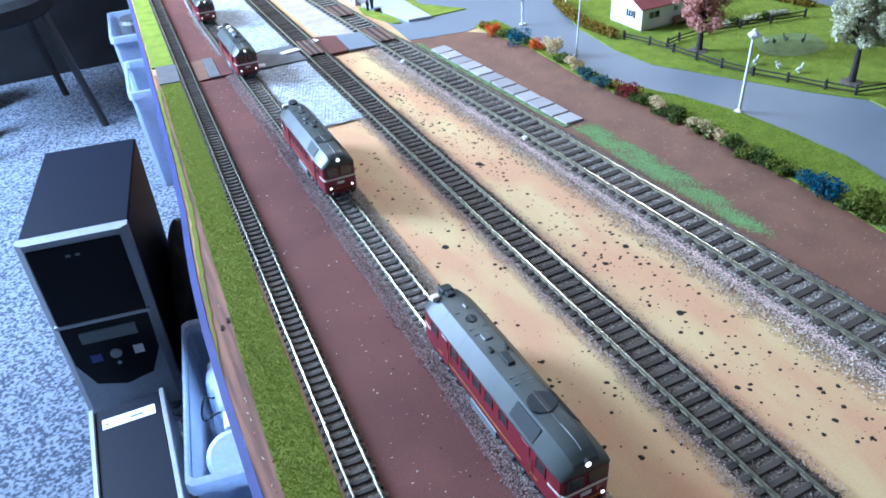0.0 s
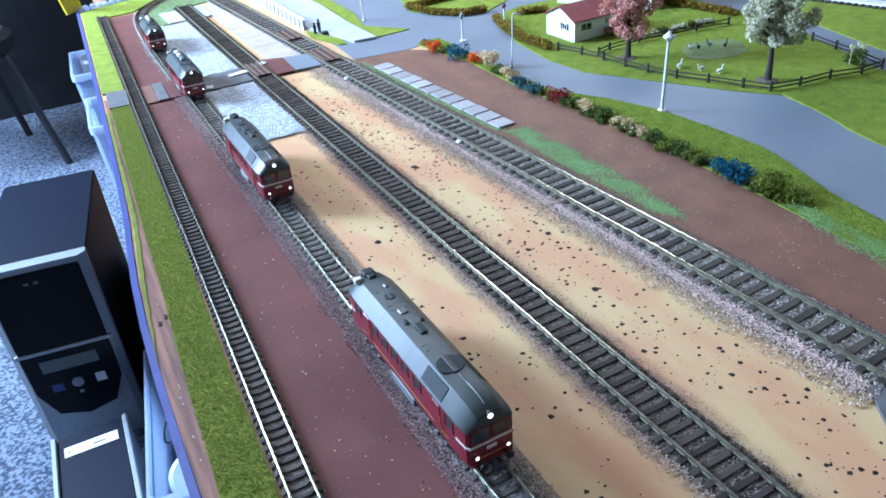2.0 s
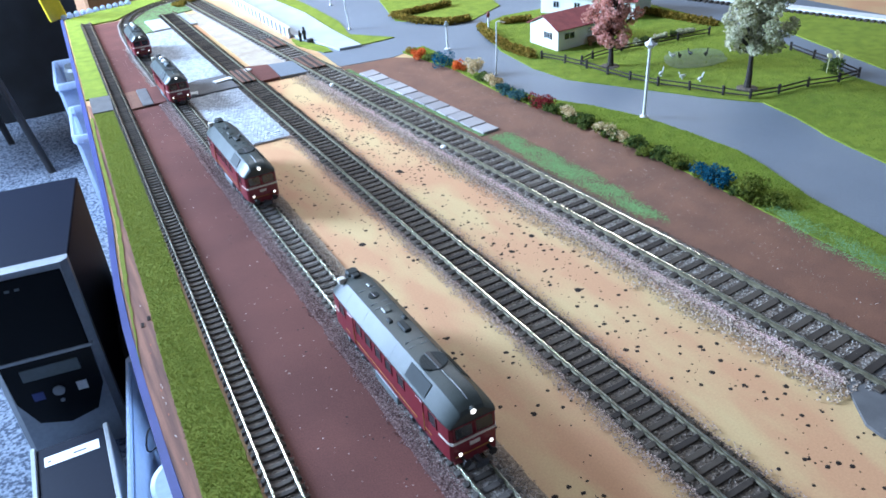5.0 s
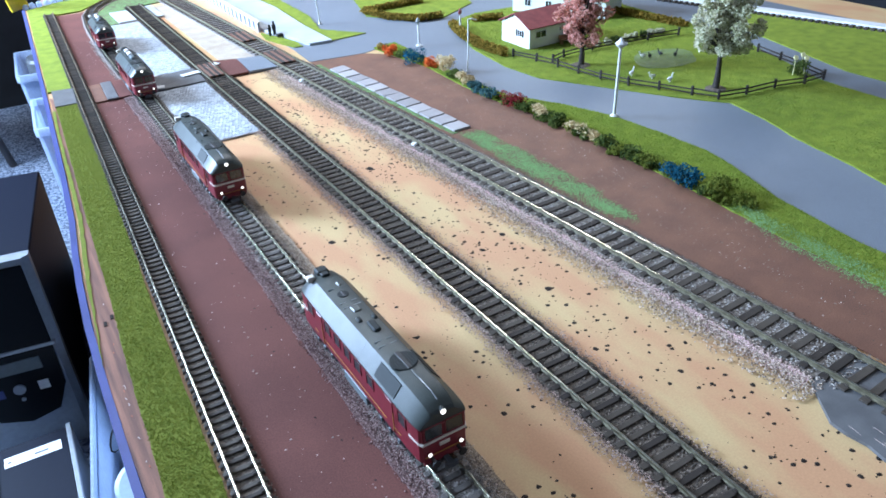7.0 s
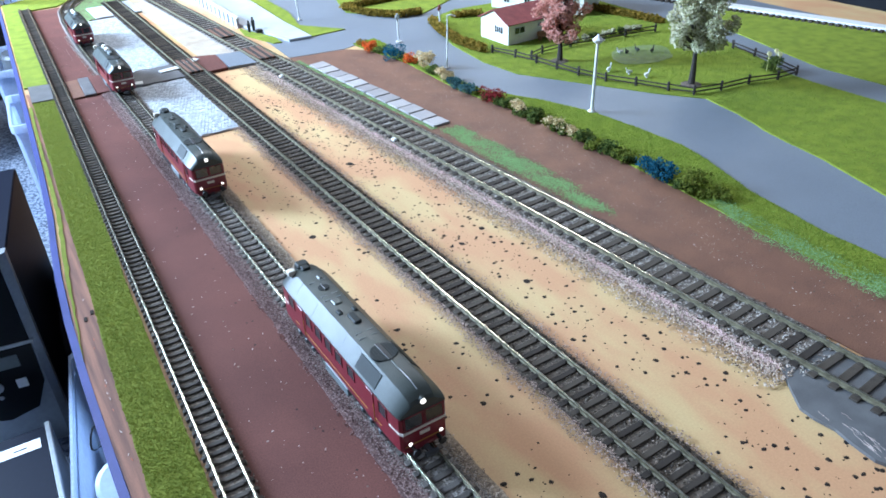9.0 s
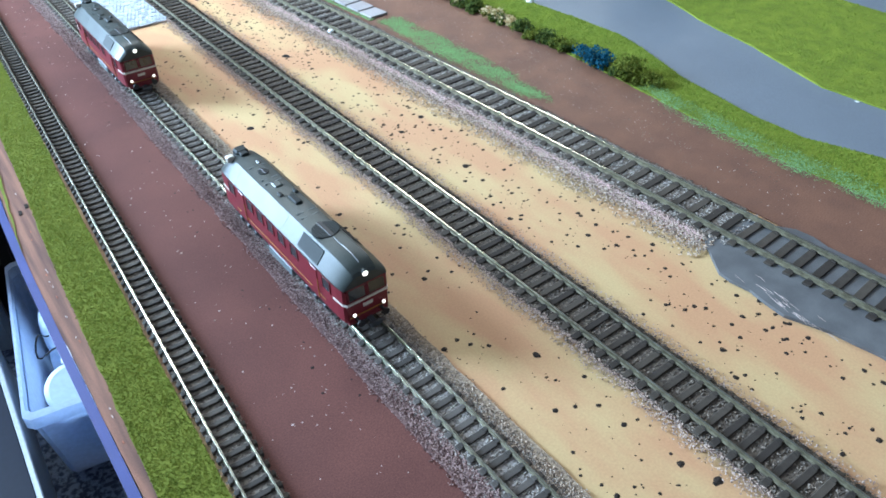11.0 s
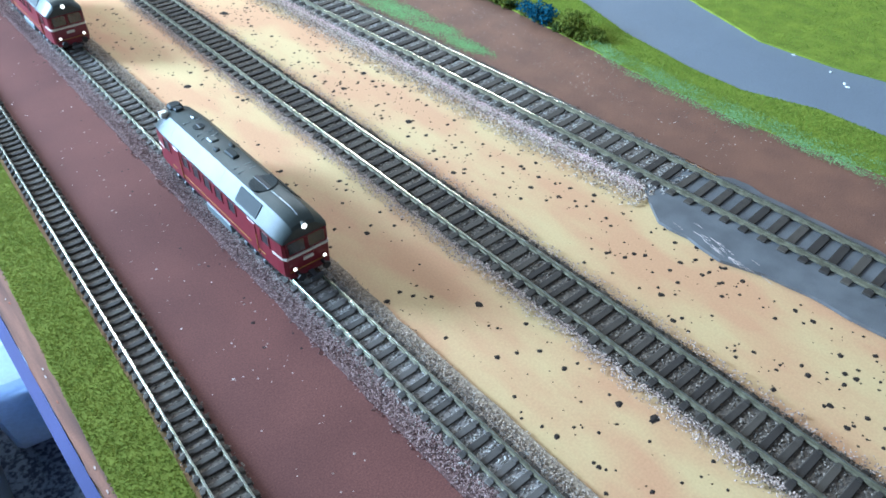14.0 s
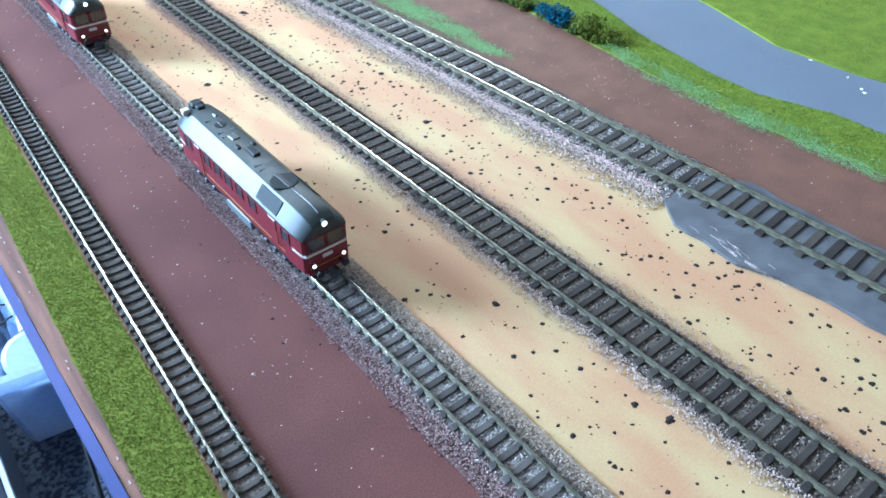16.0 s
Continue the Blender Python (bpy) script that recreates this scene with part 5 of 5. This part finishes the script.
for k in range(9):
    x = 0.765 + k * 0.017
    bush(x, 0.566 - 0.012 * k / 8 + 0.003 * (k % 2), 0.007, 0.011, F_WHITE if k % 3 else F_GREEN, "small white flowering plant behind the garden fence", 200 + k)
bush(0.890, 0.296, 0.015, 0.022, F_GREEN, "leafy sunflower clump at the fence corner", 230)
for k, (x, y) in enumerate(((0.885, 0.300), (0.895, 0.291), (0.903, 0.302))):
    tagged(part("sunflower", join(tube([(x, y, 0.001), (x, y, 0.026)], 0.0005, 5), moved(loft([[(q * math.cos(a), q * math.sin(a), z) for a in (i * math.pi / 6 for i in range(12))] for q, z in ((0.0035, 0), (0.003, 0.001))]), pose(x, y, 0.026, 50, 0, -30))), M_PALEYEL), "pale yellow sunflower by the fence", "sunflower", "sunflowers")


def bird(x, y, turn, material, s, label):
    g = join(loft([[(yy, r * math.cos(a), 0.0035 + r * math.sin(a) * 0.9) for a in (i * math.pi / 4 for i in range(8))] for yy, r in ((-0.005, 0.0004), (-0.003, 0.0018), (0.0, 0.0024), (0.003, 0.0016), (0.004, 0.0008))]), tube([(0.0032, 0, 0.0042), (0.0042, 0, 0.0072), (0.0052, 0, 0.0086)], 0.0009, 6, 0.0007), tube([(0.0048, 0, 0.0086), (0.0068, 0, 0.0083)], 0.0010, 6, 0.0003), box(-0.0006, 0.0006, -0.001, 0.001, 0.0, 0.002))
    tagged(part("bird_figurine", moved(g, Matrix.Scale(s, 4)), material, m=pose(x, y, 0.0024, 0, 0, turn)), label, "figurine", "garden figurines")


for x, y, a, m_, s in ((0.742, 0.382, 10, M_WHITE, 1.2), (0.733, 0.405, 170, M_WHITE, 1.1), (0.720, 0.431, 20, M_WHITE, 1.2), (0.797, 0.473, 200, M_BLACK, 1.0), (0.817, 0.472, 90, M_BLACK, 1.0), (0.830, 0.455, 20, M_BLACK, 1.1), (0.790, 0.480, 150, M_WHITE, 1.0)):
    bird(x, y, a, m_, s, "plain white bird figurine on the lawn" if m_ is M_WHITE else "plain dark bird figurine by the pond")


# ---- street lamps and signs ----
def lamp(x, y, h, r, head, lean, label):
    t = thing("street_lamp", label, "street lamp", pose(x, y, 0.0015, lean[0], lean[1], 0))
    part("base", loft([[(q * math.cos(a), q * math.sin(a), z) for a in (i * math.pi / 8 for i in range(16))] for q, z in ((r * 2.6, 0), (r * 2.6, 0.001), (r * 1.5, 0.003))]), M_WHITE, t)
    part("pole", tube([(0, 0, 0.002), (0, 0, h * 0.5), (0, 0, h)], r, 10, r * 0.8), M_WHITE, t, "white tapered pole")
    if head:
        hd = part("head", loft([[(q * math.cos(a), q * math.sin(a), z) for a in (i * math.pi / 4 + 0.4 for i in range(8))] for q, z in ((r * 1.2, h - 0.001), (r * 3.0, h + 0.002), (r * 3.4, h + 0.004), (r * 1.2, h + 0.0075), (r * 0.5, h + 0.010))]), M_WHITE, t, "white lantern head")
        part("arm", box(0, r * 5, -r * 0.7, r * 0.7, h + 0.001, h + 0.003), M_WHITE, hd)
    else:
        part("arm", tube([(0, 0, h), (0.004, -0.003, h + 0.001), (0.010, -0.006, h - 0.001)], r * 0.9, 6), M_WHITE, t)
    return t


lamp(0.6005, 0.3365, 0.084, 0.0020, True, (0, 1), "white street lamp with a lantern head beside the road")
lamp(0.556, 0.589, 0.074, 0.0011, False, (0, 2), "slim white street lamp beside the bushes")
lamp(0.499, 0.982, 0.098, 0.0013, False, (0, -4), "slim white street lamp on the platform verge")
lamp(0.547, 1.186, 0.070, 0.0015, True, (0, 0), "white street lamp at the far road")


def sign(x, y, h, material, label):
    t = thing("road_sign", label, "sign", pose(x, y, 0.0015))
    part("post", tube([(0, 0, 0), (0, 0, h - 0.006)], 0.0016, 8), M_WHITE, t)
    part("base", tube([(0, 0, 0), (0, 0, 0.0014)], 0.005, 14), M_WHITE, t)
    part("board", moved(box(-0.0045, 0.0045, -0.0008, 0.0008, -0.0045, 0.0045, 0.0003), pose(0, 0, h - 0.003, 0, 45, 30)), material, t, "diamond-shaped board")


sign(0.568, 0.748, 0.042, M_PLATE, "white post with a grey diamond board")
sign(0.658, 0.765, 0.038, M_ROOF, "white post with a red and white board")

# ---- far right-hand edge and the back ----
tagged(part("white_kerb", join(moved(box(-0.012, 0.012, -0.30, 0.28, 0.0, 0.006, 0.001), pose(1.150, 0.46, 0.001, 0, 0, 15))), M_WHITE), "long white shining strip along the far edge", "kerb strip", kind="structure")
kd = thing("far_track", "dark sleepers under the white strip", "railway track", kind="structure")
for k in range(52):
    part("sleeper", box(-0.016, 0.016, -0.0028, 0.0028, 0.0, 0.0035), M_SLEEP, kd, m=pose(1.1425 + math.sin(radians(-15)) * (k * 0.0105 - 0.27), 0.459 + math.cos(radians(-15)) * (k * 0.0105 - 0.27), 0.001, 0, 0, 15))
row = thing("clear_block_row", "row of small clear glassy blocks at the back edge", "block row")
for k in range(11):
    part("block", box(-0.0056, 0.0056, -0.009, 0.009, 0.0, 0.010, 0.003), M_CLEAR, row, m=pose(0.070 + k * 0.0138, 1.515 + k * 0.0035, 0.0, 0, 0, random.uniform(-8, 8)))
tagged(part("yellow_spirit_level", box(-0.018, 0.018, -0.006, 0.006, 0.0, 0.26, 0.002), M_YELPL, m=pose(0.060, 1.515, 0.0022, 0, -10, 10)), "yellow plastic ruler standing at the board corner", "ruler")
tagged(part("wooden_cabinet", join(box(0.13, 0.27, 1.66, 2.0, FLOOR, 0.45, 0.006), box(0.275, 0.285, 1.67, 2.0, FLOOR, 0.45)), M_CABINET), "light brown wooden cabinet end behind the layout", "cabinet")
tagged(part("wooden_cabinet", box(0.29, 1.05, 1.72, 2.1, FLOOR, 0.42, 0.006), M_CABINET2), "reddish brown wooden cabinet behind the layout", "cabinet")
# another added near-black backdrop, beyond the far side
tagged(part("dark_curtain", box(1.35, 1.38, 0.2, 2.6, FLOOR, 0.5), M_DARKWALL), "dark backdrop sheet added along the far side of the layout", "curtain")

# scratches and bare patches
rs = random.Random(17)
for k in range(30):
    near_edge = k > 14
    l, w = rs.uniform(0.003, 0.009), rs.uniform(0.00007, 0.00018)
    x, y = (0.3588 + rs.gauss(0, 0.0008), -0.176 + rs.gauss(0, 0.010)) if near_edge else (0.364 + rs.gauss(0, 0.003), -0.155 + rs.gauss(0, 0.014))
    bow = rs.uniform(-0.0006, 0.0006)
    tagged(part("paint_scratch", tube([(0, -l / 2, 0), (bow, 0, 0.0001), (0, l / 2, 0)], w, 5), M_SPECK, m=pose(x, y, 0.0027, 0, 0, -9 + rs.gauss(0, 4))), "pale scratch in the grey roadway paint", "scratch", "scratches")
for k in range(34):
    y = rs.uniform(-0.30, 0.30)
    x = float(np.interp(y, [-0.3, -0.08, 0.02, 0.12, 0.20, 0.29], [-0.0105, -0.0105, -0.0085, -0.0065, -0.003, 0.003])) + rs.gauss(0, 0.0007)
    tagged(part("wood_chip", moved(box(-0.0003, 0.0003, -rs.uniform(0.0006, 0.002), 0.0007, 0, 0.0003), pose(x, y, 0.0012, 0, 0, rs.gauss(-3, 8))), M_SPECK if k % 3 else M_BRICK), "small splinter on the worn board edge", "splinter", "splinters on the board edge")
for x, y in ((0.663, -0.0435), (0.658, -0.083), (0.6465, -0.102), (0.642, -0.107)):
    tagged(part("paper_scrap", moved(loft([[(q * 0.0022 * math.cos(a) * rs.uniform(0.6, 1.2), q * 0.0014 * math.sin(a) * rs.uniform(0.6, 1.2), z) for a in (i * math.pi / 4 for i in range(8))] for q, z in ((1, 0), (0.9, 0.0006))]), pose(x, y, 0.0009, 0, 0, rs.uniform(0, 180))), M_WHITE), "tiny white paint flake on the grey road", "flake", "flakes on the road")
for k, y in enumerate((0.255, 0.262)):
    tagged(part("edge_nick", box(-0.0012, 0.0012, -0.003, 0.003, 0.0, 0.0006), M_SPOT, m=pose(-0.001 + 0.006 * k, y, 0.0012, 0, 0, -6)), "small dark nick in the bare wood edge", "nick", "nicks in the edge")

# crossing planks between the rails, small white track boxes
for x, hw, y0, y1 in ((0.2545, 0.0105, 0.795, 0.865), (RIGHT(0.82), 0.0135, 0.790, 0.860), (RIGHT(0.98), 0.0135, 0.945, 1.01)):
    pl = thing("crossing_planks", "dark brown timber planks between the rails", "crossing planks", pose(x, 0, 0, 0, 0, 0))
    n = 5
    for k in range(n):
        a = -hw + 2 * hw * k / n
        part("plank", box(a + 0.0003, a + 2 * hw / n - 0.0003, y0 + random.uniform(-0.001, 0.001), y1, 0.0045, 0.0068 + random.uniform(0, 0.0004), 0.0003), M_FENCE if k % 2 else M_BROWN2, pl)
for y in (0.405, 0.700):
    tagged(part("track_contact", box(-0.0025, 0.0025, -0.003, 0.003, 0.0, 0.0045, 0.0008), M_WHITE, m=pose(RIGHT(y) - 0.0205, y, 0.0015, 0, 0, 3)), "tiny white contact box beside the rail", "contact box", "track contact boxes")
